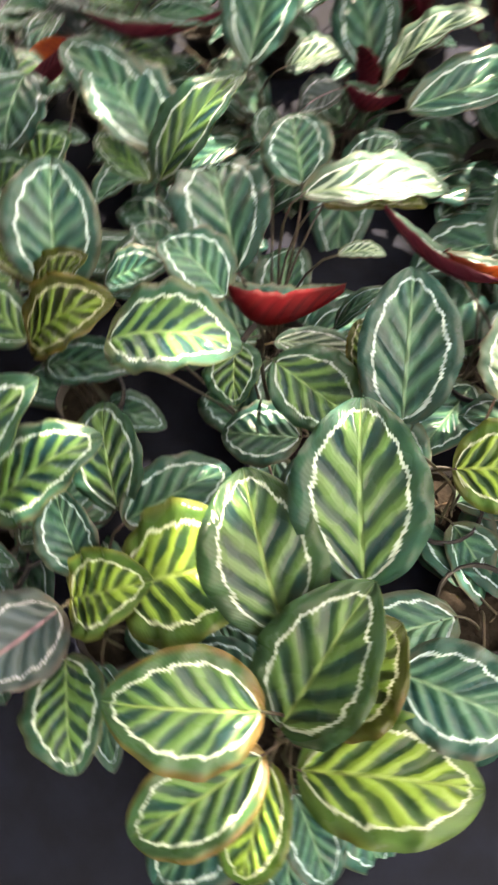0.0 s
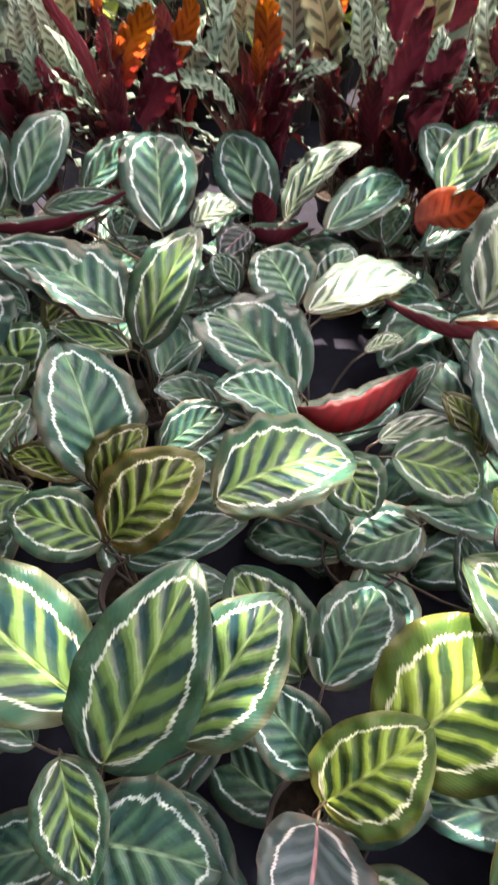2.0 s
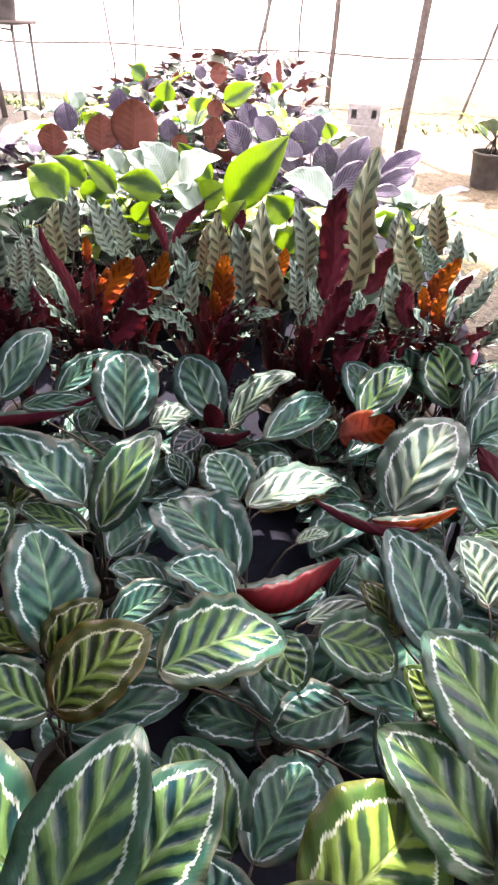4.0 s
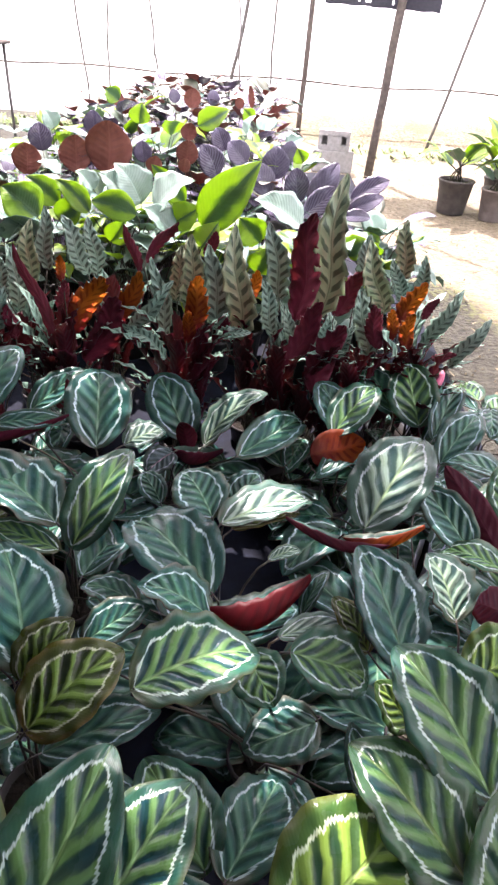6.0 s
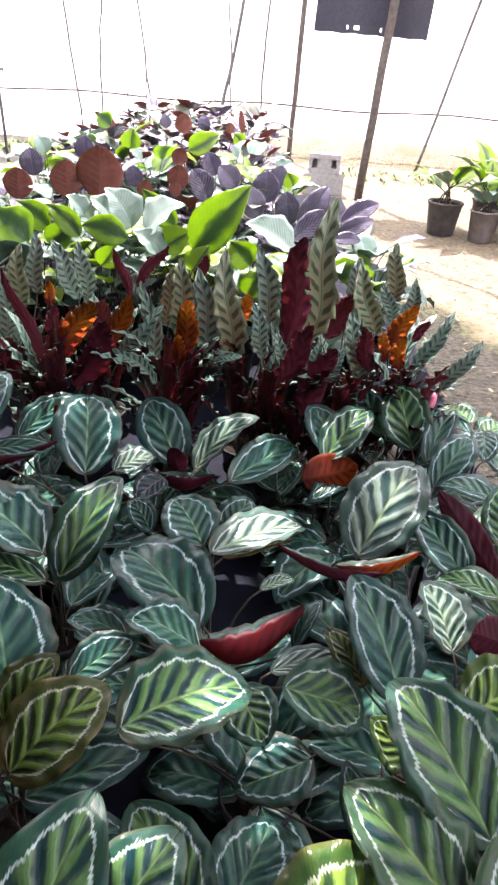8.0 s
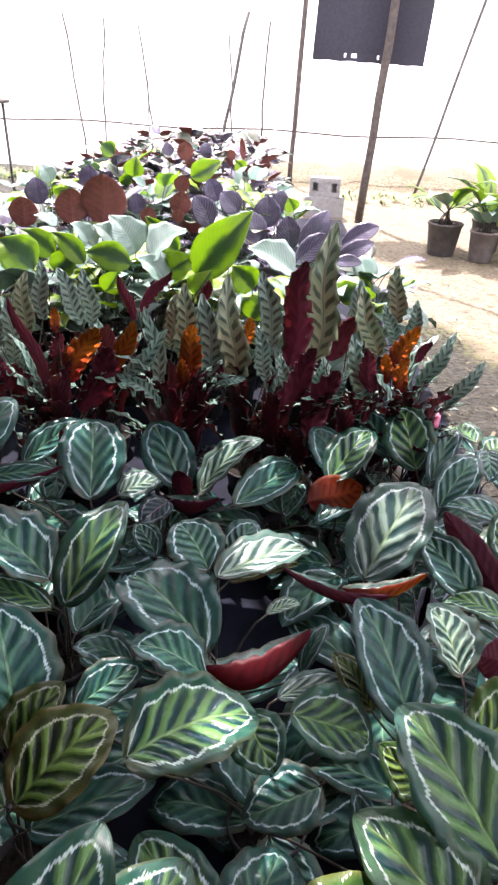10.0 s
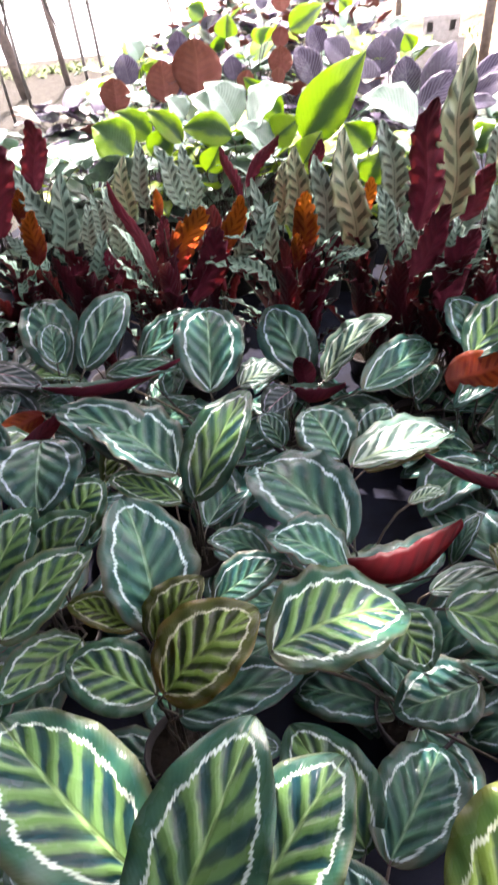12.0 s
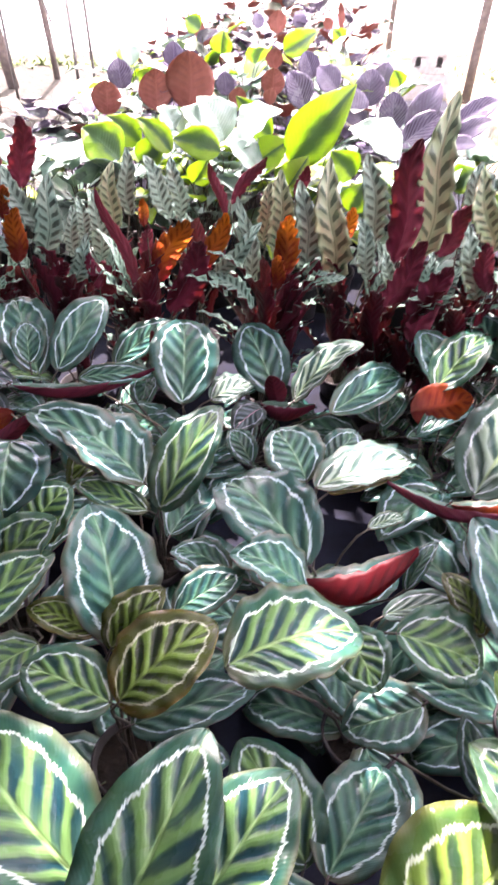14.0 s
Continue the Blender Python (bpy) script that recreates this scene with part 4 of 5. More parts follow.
blade(p, "r", (-0.570, 1.163, 0.252), (-0.671, 1.291, 0.392), (0.152, -0.673, 0.724), 0.144)
blade(p, "p", (-0.520, 1.112, 0.272), (-0.373, 1.177, 0.422), (-0.588, -0.355, 0.727), 0.108)
blade(p, "r", (-0.428, 1.026, 0.304), (-0.247, 1.256, 0.308), (0.315, -0.266, 0.911), 0.109)
blade(p, "b", (-0.596, 1.077, 0.270), (-0.657, 1.002, 0.250), (0.150, -0.368, 0.918), 0.080)
blade(p, "d", (-0.560, 1.120, 0.245), (-0.580, 1.130, 0.335), (0.05, 0.95, -0.20), 0.055)
blade(p, "e", (-0.603, 1.108, 0.270), (-0.466, 1.079, 0.280), (0.218, 0.858, -0.465), 0.070)
undergrowth(p, "rdr", 4, 0.07, 0.07, 0.13, 0.20)
undergrowth(p, "d", 3, 0.06, 0.05, 0.09, 0.18)
finish(p)
p = plant_at("calathea_plant", -0.174, 1.134, ROSE_LABEL.get("C", ROSE_TEXT), "rose-painted calatheas in the bed")
blade(p, "r", (-0.162, 1.149, 0.320), (-0.218, 1.261, 0.420), (0.180, -0.603, 0.777), 0.109)
blade(p, "h", (-0.185, 1.119, 0.330), (-0.062, 1.271, 0.420), (-0.112, -0.437, 0.892), 0.115)
blade(p, "o", (-0.240, 1.063, 0.300), (-0.103, 1.098, 0.330), (-0.059, 0.830, -0.555), 0.110)
blade(p, "r", (0.004, 1.278, 0.320), (-0.076, 1.414, 0.400), (-0.196, -0.581, 0.790), 0.108)
undergrowth(p, "rdr", 4, 0.07, 0.07, 0.13, 0.20)
undergrowth(p, "d", 3, 0.06, 0.05, 0.09, 0.18)
finish(p)
p = plant_at("calathea_plant", 0.091, 1.148, ROSE_LABEL.get("D", ROSE_TEXT), "rose-painted calatheas in the bed")
blade(p, "h", (0.074, 1.240, 0.300), (0.036, 1.373, 0.440), (-0.187, -0.738, 0.648), 0.142)
blade(p, "r", (0.091, 1.062, 0.300), (0.206, 1.183, 0.400), (-0.120, -0.562, 0.818), 0.103)
blade(p, "r", (0.087, 1.148, 0.320), (0.199, 1.389, 0.380), (-0.109, -0.192, 0.975), 0.082)
blade(p, "r", (0.101, 1.078, 0.260), (0.285, 1.126, 0.250), (0.162, -0.436, 0.885), 0.088)
flower_bud(p, (0.128, 1.357, 0.360), (0.153, 1.398, 0.400))
undergrowth(p, "rdr", 4, 0.07, 0.07, 0.13, 0.20)
undergrowth(p, "d", 3, 0.06, 0.05, 0.09, 0.18)
finish(p)
p = plant_at("calathea_plant", -0.083, 0.699, ROSE_LABEL.get("E", ROSE_TEXT), "rose-painted calatheas in the bed")
blade(p, "p", (-0.141, 0.758, 0.322), (-0.016, 0.920, 0.476), (-0.354, -0.485, 0.799), 0.177)
blade(p, "a", (-0.198, 0.699, 0.360), (-0.033, 0.704, 0.390), (0.083, 0.793, -0.604), 0.052)
blade(p, "e", (-0.096, 0.686, 0.360), (-0.314, 0.712, 0.380), (0.032, 0.757, -0.652), 0.048)
blade(p, "d", (0.129, 0.697, 0.340), (0.031, 0.851, 0.440), (0.393, 0.664, -0.636), 0.068)
blade(p, "h", (0.189, 0.794, 0.340), (0.177, 0.896, 0.440), (-0.305, -0.683, 0.664), 0.098)
blade(p, "r", (0.076, 0.697, 0.330), (-0.016, 0.837, 0.400), (-0.158, -0.522, 0.838), 0.098)
blade(p, "r", (-0.083, 1.174, 0.270), (-0.216, 1.027, 0.270), (0.249, -0.225, 0.942), 0.075)
undergrowth(p, "rdr", 4, 0.07, 0.07, 0.13, 0.20)
undergrowth(p, "d", 3, 0.06, 0.05, 0.09, 0.18)
finish(p)
p = plant_at("calathea_plant", -0.784, 0.705, ROSE_LABEL.get("F", ROSE_TEXT), "rose-painted calatheas in the bed")
blade(p, "h", (-0.738, 0.641, 0.318), (-0.649, 0.813, 0.460), (-0.032, -0.628, 0.778), 0.115)
blade(p, "r", (-0.778, 0.697, 0.332), (-0.966, 0.773, 0.424), (0.422, -0.053, 0.905), 0.166)
blade(p, "r", (-0.802, 0.736, 0.304), (-1.021, 0.756, 0.455), (0.300, -0.300, 0.900), 0.125)
blade(p, "h", (-0.760, 0.646, 0.310), (-0.915, 0.672, 0.350), (0.181, -0.340, 0.923), 0.064)
blade(p, "y", (-0.896, 0.867, 0.300), (-0.949, 0.709, 0.310), (0.208, -0.008, 0.978), 0.092)
undergrowth(p, "rdr", 4, 0.07, 0.07, 0.13, 0.20)
undergrowth(p, "d", 3, 0.06, 0.05, 0.09, 0.18)
finish(p)
p = plant_at("calathea_plant", -0.450, 0.563, ROSE_LABEL.get("G", ROSE_TEXT), "rose-painted calatheas in the bed")
blade(p, "r", (-0.441, 0.487, 0.388), (-0.615, 0.665, 0.410), (-0.014, -0.136, 0.991), 0.154)
blade(p, "r", (-0.461, 0.705, 0.370), (-0.534, 0.789, 0.430), (0.198, -0.449, 0.872), 0.120)
blade(p, "r", (-0.432, 0.786, 0.330), (-0.370, 0.869, 0.380), (0.017, -0.527, 0.850), 0.083)
blade(p, "p", (-0.446, 0.679, 0.381), (-0.250, 0.834, 0.359), (0.099, 0.022, 0.995), 0.112)
blade(p, "y", (-0.422, 0.704, 0.350), (-0.273, 0.797, 0.340), (0.185, -0.192, 0.964), 0.065)
blade(p, "r", (-0.581, 0.789, 0.330), (-0.635, 0.851, 0.370), (0.056, -0.507, 0.860), 0.060)
blade(p, "r", (-0.440, 0.448, 0.372), (-0.561, 0.463, 0.434), (0.464, 0.039, 0.885), 0.115)
blade(p, "g", (-0.479, 0.507, 0.360), (-0.564, 0.520, 0.380), (0.119, -0.514, 0.850), 0.035)
blade(p, "r", (-0.572, 0.491, 0.340), (-0.676, 0.509, 0.370), (0.279, 0.015, 0.960), 0.080)
blade(p, "u", (-0.456, 0.474, 0.385), (-0.273, 0.512, 0.415), (0.003, 0.610, -0.793), 0.098)
blade(p, "r", (-0.283, 0.503, 0.330), (-0.235, 0.577, 0.380), (-0.244, -0.429, 0.870), 0.035)
blade(p, "p", (-0.345, 0.619, 0.350), (-0.278, 0.657, 0.350), (0.051, -0.089, 0.995), 0.034)
undergrowth(p, "rdr", 4, 0.07, 0.07, 0.13, 0.20)
undergrowth(p, "d", 3, 0.06, 0.05, 0.09, 0.18)
finish(p)
p = plant_at("calathea_plant", -0.708, 0.280, ROSE_LABEL.get("H", ROSE_TEXT), "rose-painted calatheas in the bed")
blade(p, "r", (-0.720, 0.341, 0.338), (-0.785, 0.484, 0.484), (0.646, -0.407, 0.646), 0.159)
blade(p, "y", (-0.720, 0.310, 0.360), (-0.654, 0.379, 0.429), (-0.185, -0.604, 0.775), 0.084)
blade(p, "y", (-0.688, 0.239, 0.347), (-0.567, 0.334, 0.426), (-0.145, -0.517, 0.844), 0.127)
blade(p, "r", (-0.673, 0.234, 0.300), (-0.505, 0.286, 0.360), (-0.245, -0.280, 0.928), 0.086)
blade(p, "h", (-0.698, 0.243, 0.337), (-0.827, 0.255, 0.384), (0.291, -0.366, 0.884), 0.101)
blade(p, "y", (-0.761, 0.344, 0.340), (-0.857, 0.347, 0.390), (0.440, -0.255, 0.861), 0.058)
undergrowth(p, "rd", 3, 0.03, 0.05, 0.09, 0.17)
finish(p)
p = plant_at("calathea_plant", -0.328, 0.378, ROSE_LABEL.get("I", ROSE_TEXT), "rose-painted calatheas in the bed")
blade(p, "h", (-0.545, 0.288, 0.393), (-0.360, 0.371, 0.409), (-0.081, -0.013, 0.997), 0.165)
blade(p, "r", (-0.644, 0.385, 0.360), (-0.546, 0.445, 0.400), (-0.105, -0.427, 0.898), 0.073)
blade(p, "h", (-0.381, 0.384, 0.375), (-0.332, 0.303, 0.360), (-0.110, -0.244, 0.964), 0.091)
blade(p, "h", (-0.310, 0.378, 0.390), (-0.171, 0.376, 0.342), (0.314, -0.225, 0.922), 0.120)
blade(p, "p", (-0.328, 0.409, 0.385), (-0.200, 0.450, 0.380), (0.080, -0.129, 0.988), 0.050)
blade(p, "r", (-0.250, 0.348, 0.260), (-0.373, 0.297, 0.250), (-0.030, -0.122, 0.992), 0.110)
blade(p, "r", (-0.188, 0.222, 0.270), (-0.212, 0.295, 0.340), (0.072, -0.677, 0.733), 0.051)
undergrowth(p, "rd", 3, 0.03, 0.05, 0.09, 0.17)
finish(p)
p = plant_at("calathea_plant", -0.635, -0.002, ROSE_LABEL.get("J", ROSE_TEXT), "rose-painted calatheas in the bed")
blade(p, "h", (-0.627, -0.035, 0.338), (-0.540, 0.154, 0.476), (-0.013, -0.586, 0.810), 0.145)
blade(p, "h", (-0.648, 0.021, 0.366), (-0.849, 0.142, 0.450), (0.286, -0.183, 0.941), 0.156)
blade(p, "h", (-0.542, -0.002, 0.350), (-0.443, 0.152, 0.420), (-0.181, -0.308, 0.934), 0.133)
blade(p, "h", (-0.411, 0.099, 0.290), (-0.509, 0.209, 0.360), (0.221, -0.377, 0.900), 0.114)
blade(p, "r", (-0.740, -0.006, 0.260), (-0.858, 0.043, 0.270), (0.102, 0.043, 0.994), 0.067)
undergrowth(p, "rd", 3, 0.03, 0.05, 0.09, 0.17)
finish(p)
p = plant_at("calathea_plant", -0.383, -0.036, ROSE_LABEL.get("K", ROSE_TEXT), "rose-painted calatheas in the bed")
blade(p, "g", (-0.383, -0.036, 0.300), (-0.278, 0.034, 0.385), (-0.382, -0.425, 0.821), 0.119)
blade(p, "g", (-0.316, 0.012, 0.345), (-0.174, 0.134, 0.402), (-0.146, -0.285, 0.947), 0.178)
blade(p, "r", (-0.389, 0.087, 0.300), (-0.314, 0.247, 0.280), (0.086, 0.084, 0.993), 0.115)
blade(p, "r", (-0.390, -0.002, 0.290), (-0.475, 0.066, 0.362), (0.395, -0.382, 0.836), 0.085)
blade(p, "b", (-0.387, -0.052, 0.300), (-0.407, -0.184, 0.365), (0.283, 0.388, 0.877), 0.126)
blade(p, "h", (-0.353, -0.100, 0.270), (-0.247, -0.200, 0.290), (-0.151, 0.036, 0.988), 0.116)
blade(p, "r", (-0.324, -0.086, 0.210), (-0.219, -0.178, 0.240), (-0.055, 0.250, 0.967), 0.062)
undergrowth(p, "rd", 3, 0.03, 0.05, 0.09, 0.17)
finish(p)
p = plant_at("calathea_plant", -0.644, -0.075, ROSE_LABEL.get("L", ROSE_TEXT), "rose-painted calatheas in the bed")
blade(p, "r", (-0.653, -0.100, 0.270), (-0.488, -0.110, 0.320), (-0.288, 0.027, 0.957), 0.137)
blade(p, "h", (-0.670, -0.030, 0.360), (-0.608, -0.141, 0.350), (0.117, -0.024, 0.993), 0.081)
blade(p, "h", (-0.486, -0.141, 0.260), (-0.556, -0.275, 0.270), (0.131, 0.005, 0.991), 0.139)
blade(p, "r", (-0.635, -0.051, 0.240), (-0.517, -0.049, 0.240), (0.002, -0.159, 0.987), 0.047)
undergrowth(p, "rdr", 4, 0.07, 0.07, 0.13, 0.20)
undergrowth(p, "d", 3, 0.06, 0.05, 0.09, 0.18)
finish(p)
p = plant_at("calathea_plant", -0.052, -0.009, ROSE_LABEL.get("M", ROSE_TEXT), "rose-painted calatheas in the bed")
blade(p, "k", (-0.077, -0.009, 0.360), (-0.227, -0.101, 0.414), (0.360, -0.039, 0.932), 0.136)
blade(p, "k", (-0.058, -0.015, 0.321), (-0.043, 0.155, 0.451), (-0.174, -0.589, 0.789), 0.142)
blade(p, "k", (-0.097, 0.071, 0.378), (-0.233, 0.200, 0.456), (0.303, -0.239, 0.923), 0.146)
blade(p, "h", (-0.049, 0.165, 0.393), (-0.156, 0.343, 0.478), (0.164, -0.343, 0.925), 0.157)
blade(p, "k", (-0.060, -0.049, 0.280), (-0.148, -0.219, 0.278), (0.075, -0.051, 0.996), 0.116)
blade(p, "g", (-0.019, -0.044, 0.271), (0.169, 0.058, 0.299), (-0.115, -0.066, 0.991), 0.146)
blade(p, "r", (0.025, 0.114, 0.310), (0.176, 0.138, 0.320), (-0.044, -0.130, 0.990), 0.129)
blade(p, "g", (-0.052, -0.056, 0.240), (-0.014, -0.199, 0.200), (0.029, -0.262, 0.965), 0.096)
blade(p, "y", (-0.040, 0.018, 0.290), (0.003, 0.149, 0.380), (-0.176, -0.518, 0.837), 0.143)
blade(p, "r", (-0.013, -0.072, 0.170), (0.086, -0.145, 0.140), (0.244, -0.066, 0.968), 0.082)
undergrowth(p, "rdr", 4, 0.07, 0.07, 0.13, 0.20)
undergrowth(p, "d", 3, 0.06, 0.05, 0.09, 0.18)
finish(p)
p = plant_at("calathea_plant", -0.030, 0.423, ROSE_LABEL.get("N", ROSE_TEXT), "rose-painted calatheas in the bed")
blade(p, "r", (-0.116, 0.396, 0.350), (-0.189, 0.542, 0.481), (0.291, -0.554, 0.780), 0.136)
blade(p, "y", (-0.174, 0.417, 0.350), (-0.234, 0.483, 0.410), (0.196, -0.555, 0.809), 0.058)
blade(p, "p", (-0.008, 0.498, 0.350), (-0.051, 0.591, 0.430), (0.459, -0.448, 0.768), 0.123)
blade(p, "g", (-0.030, 0.360, 0.370), (0.083, 0.409, 0.410), (-0.178, -0.343, 0.922), 0.123)
blade(p, "g", (-0.125, 0.296, 0.340), (-0.180, 0.318, 0.410), (0.477, -0.660, 0.580), 0.071)
blade(p, "d", (0.097, 0.494, 0.380), (-0.001, 0.487, 0.420), (-0.258, 0.830, -0.495), 0.074)
blade(p, "r", (-0.026, 0.818, 0.330), (0.053, 0.898, 0.370), (-0.070, -0.390, 0.918), 0.106)
undergrowth(p, "rdr", 4, 0.07, 0.07, 0.13, 0.20)
undergrowth(p, "d", 3, 0.06, 0.05, 0.09, 0.18)
finish(p)
p = plant_at("calathea_plant", -1.179, 1.057, ROSE_LABEL.get("O", ROSE_TEXT), "rose-painted calatheas in the bed")
blade(p, "r", (-1.163, 1.064, 0.321), (-1.299, 1.275, 0.445), (0.221, -0.384, 0.896), 0.150)
blade(p, "r", (-1.116, 1.072, 0.334), (-1.036, 1.260, 0.459), (0.332, -0.616, 0.714), 0.116)
blade(p, "p", (-1.450, 1.173, 0.340), (-1.369, 1.249, 0.380), (-0.317, -0.152, 0.936), 0.113)
blade(p, "e", (-1.179, 0.956, 0.370), (-0.844, 1.024, 0.390), (-0.149, 0.867, -0.475), 0.052)
blade(p, "b", (-1.374, 1.028, 0.360), (-1.174, 0.972, 0.360), (-0.096, -0.339, 0.936), 0.074)
blade(p, "b", (-1.193, 0.939, 0.300), (-1.361, 0.982, 0.310), (-0.041, -0.371, 0.928), 0.094)
blade(p, "r", (-1.175, 1.057, 0.360), (-1.199, 1.133, 0.440), (0.408, -0.596, 0.692), 0.085)
undergrowth(p, "rdr", 4, 0.07, 0.07, 0.13, 0.20)
undergrowth(p, "d", 3, 0.06, 0.05, 0.09, 0.18)
finish(p)
p = plant_at("calathea_plant", -1.002, 0.474, ROSE_LABEL.get("Q", ROSE_TEXT), "rose-painted calatheas in the bed")
blade(p, "r", (-1.010, 0.650, 0.455), (-0.979, 0.512, 0.400), (0.228, -0.397, 0.889), 0.165)
blade(p, "h", (-0.953, 0.518, 0.340), (-0.883, 0.592, 0.410), (0.041, -0.705, 0.708), 0.116)
blade(p, "h", (-1.042, 0.379, 0.315), (-0.968, 0.492, 0.438), (0.071, -0.757, 0.650), 0.114)
blade(p, "h", (-0.960, 0.431, 0.361), (-0.869, 0.494, 0.428), (-0.106, -0.628, 0.771), 0.099)
blade(p, "h", (-0.960, 0.294, 0.353), (-0.852, 0.438, 0.414), (0.078, -0.436, 0.897), 0.098)
blade(p, "h", (-0.862, 0.349, 0.289), (-0.923, 0.213, 0.350), (0.017, -0.471, 0.882), 0.092)
blade(p, "o", (-1.149, 0.894, 0.330), (-1.226, 0.794, 0.330), (-0.669, 0.516, -0.535), 0.055)
blade(p, "d", (-1.134, 0.691, 0.350), (-1.026, 0.782, 0.420), (-0.357, 0.798, -0.486), 0.037)
blade(p, "r", (-0.887, 0.044, 0.320), (-0.856, 0.140, 0.380), (0.204, -0.566, 0.799), 0.068)
blade(p, "r", (-1.135, 0.676, 0.360), (-1.208, 0.739, 0.420), (0.250, -0.497, 0.831), 0.092)
flower_bud(p, (-1.044, 0.474, 0.380), (-1.030, 0.491, 0.420))
undergrowth(p, "rdr", 4, 0.07, 0.07, 0.13, 0.20)
undergrowth(p, "d", 3, 0.06, 0.05, 0.09, 0.18)
finish(p)
p = plant_at("lance_leaf_calathea", -1.425, 1.355, LANCE_TEXT, "lance-leaf calatheas in the bed")
blade(p, "n", (-1.358, 1.420, 0.584), (-1.337, 1.420, 0.682), (-0.430, 0.898, 0.093), 0.036)
blade(p, "s", (-1.343, 1.300, 0.409), (-1.347, 1.300, 0.506), (0.637, -0.770, 0.028), 0.031)
blade(p, "s", (-1.474, 1.360, 0.421), (-1.478, 1.360, 0.547), (0.485, -0.875, 0.014), 0.040)
blade(p, "m", (-1.526, 1.340, 0.396), (-1.454, 1.340, 0.494), (-0.257, 0.948, 0.189), 0.044)
lance_fill(p, 18)
finish(p)
p = plant_at("lance_leaf_calathea", -1.427, 1.540, LANCE_TEXT, "lance-leaf calatheas in the bed")
blade(p, "m", (-1.481, 1.500, 0.518), (-1.413, 1.500, 0.817), (-0.329, 0.941, 0.075), 0.103)
blade(p, "m", (-1.372, 1.580, 0.621), (-1.326, 1.580, 0.817), (-0.409, 0.908, 0.096), 0.072)
lance_fill(p, 18)
finish(p)
p = plant_at("lance_leaf_calathea", -1.204, 1.379, LANCE_TEXT, "lance-leaf calatheas in the bed")
blade(p, "m", (-1.080, 1.400, 0.359), (-1.083, 1.400, 0.496), (-0.276, 0.961, -0.007), 0.049)
blade(p, "s", (-1.279, 1.460, 0.531), (-1.356, 1.460, 0.714), (0.504, -0.837, 0.215), 0.058)
blade(p, "s", (-1.254, 1.420, 0.469), (-1.199, 1.420, 0.703), (0.317, -0.945, -0.075), 0.077)
blade(p, "n", (-1.289, 1.320, 0.506), (-1.262, 1.320, 0.660), (-0.548, 0.832, 0.094), 0.057)
blade(p, "s", (-1.185, 1.440, 0.477), (-1.169, 1.440, 0.621), (0.333, -0.942, -0.035), 0.046)
blade(p, "s", (-1.161, 1.360, 0.416), (-1.098, 1.360, 0.574), (0.060, -0.998, -0.024), 0.055)
blade(p, "m", (-1.229, 1.310, 0.430), (-1.138, 1.310, 0.525), (-0.147, 0.979, 0.141), 0.047)
blade(p, "s", (-1.282, 1.360, 0.478), (-1.377, 1.360, 0.579), (0.481, -0.750, 0.455), 0.043)
blade(p, "m", (-1.078, 1.340, 0.434), (-1.095, 1.340, 0.539), (-0.519, 0.851, -0.083), 0.038)
lance_fill(p, 18)
finish(p)
p = plant_at("lance_leaf_calathea", -1.143, 1.644, LANCE_TEXT, "lance-leaf calatheas in the bed")
blade(p, "q", (-1.174, 1.750, 0.437), (-1.153, 1.750, 0.656), (0.120, -0.993, -0.011), 0.068)
blade(p, "s", (-1.148, 1.850, 0.465), (-1.134, 1.850, 0.673), (0.306, -0.952, -0.021), 0.062)
blade(p, "s", (-1.163, 1.600, 0.407), (-1.154, 1.600, 0.615), (0.324, -0.946, -0.015), 0.067)
blade(p, "s", (-1.168, 1.520, 0.493), (-1.174, 1.520, 0.624), (0.439, -0.898, 0.022), 0.042)
blade(p, "s", (-1.064, 1.500, 0.428), (-1.012, 1.500, 0.492), (-0.138, -0.984, 0.113), 0.026)
lance_fill(p, 18)
finish(p)
p = plant_at("lance_leaf_calathea", -0.935, 1.406, LANCE_TEXT, "lance-leaf calatheas in the bed")
blade(p, "m", (-0.961, 1.400, 0.368), (-1.069, 1.400, 0.697), (-0.457, 0.877, -0.151), 0.035)
blade(p, "n", (-0.965, 1.450, 0.572), (-0.965, 1.450, 0.651), (-0.486, 0.874, 0.004), 0.029)
blade(p, "m", (-0.971, 1.440, 0.476), (-0.959, 1.440, 0.585), (-0.399, 0.916, 0.043), 0.040)
blade(p, "n", (-0.936, 1.400, 0.442), (-0.832, 1.400, 0.621), (-0.050, 0.998, 0.029), 0.075)
blade(p, "m", (-0.884, 1.350, 0.371), (-0.779, 1.350, 0.586), (-0.022, 1.000, 0.011), 0.086)
blade(p, "n", (-0.816, 1.380, 0.460), (-0.721, 1.380, 0.648), (-0.086, 0.995, 0.043), 0.058)
blade(p, "s", (-1.011, 1.420, 0.336), (-1.025, 1.420, 0.471), (0.255, -0.967, 0.026), 0.044)
lance_fill(p, 18)
finish(p)
p = plant_at("lance_leaf_calathea", -0.900, 1.717, LANCE_TEXT, "lance-leaf calatheas in the bed")
blade(p, "s", (-0.963, 1.700, 0.508), (-1.028, 1.700, 0.693), (0.453, -0.877, 0.159), 0.062)
blade(p, "s", (-0.957, 1.800, 0.475), (-0.976, 1.800, 0.665), (0.402, -0.915, 0.039), 0.061)
blade(p, "m", (-0.781, 1.650, 0.547), (-0.826, 1.650, 0.695), (-0.124, 0.992, -0.038), 0.032)
lance_fill(p, 18)
finish(p)
p = plant_at("lance_leaf_calathea", -0.614, 1.403, LANCE_TEXT, "lance-leaf calatheas in the bed")
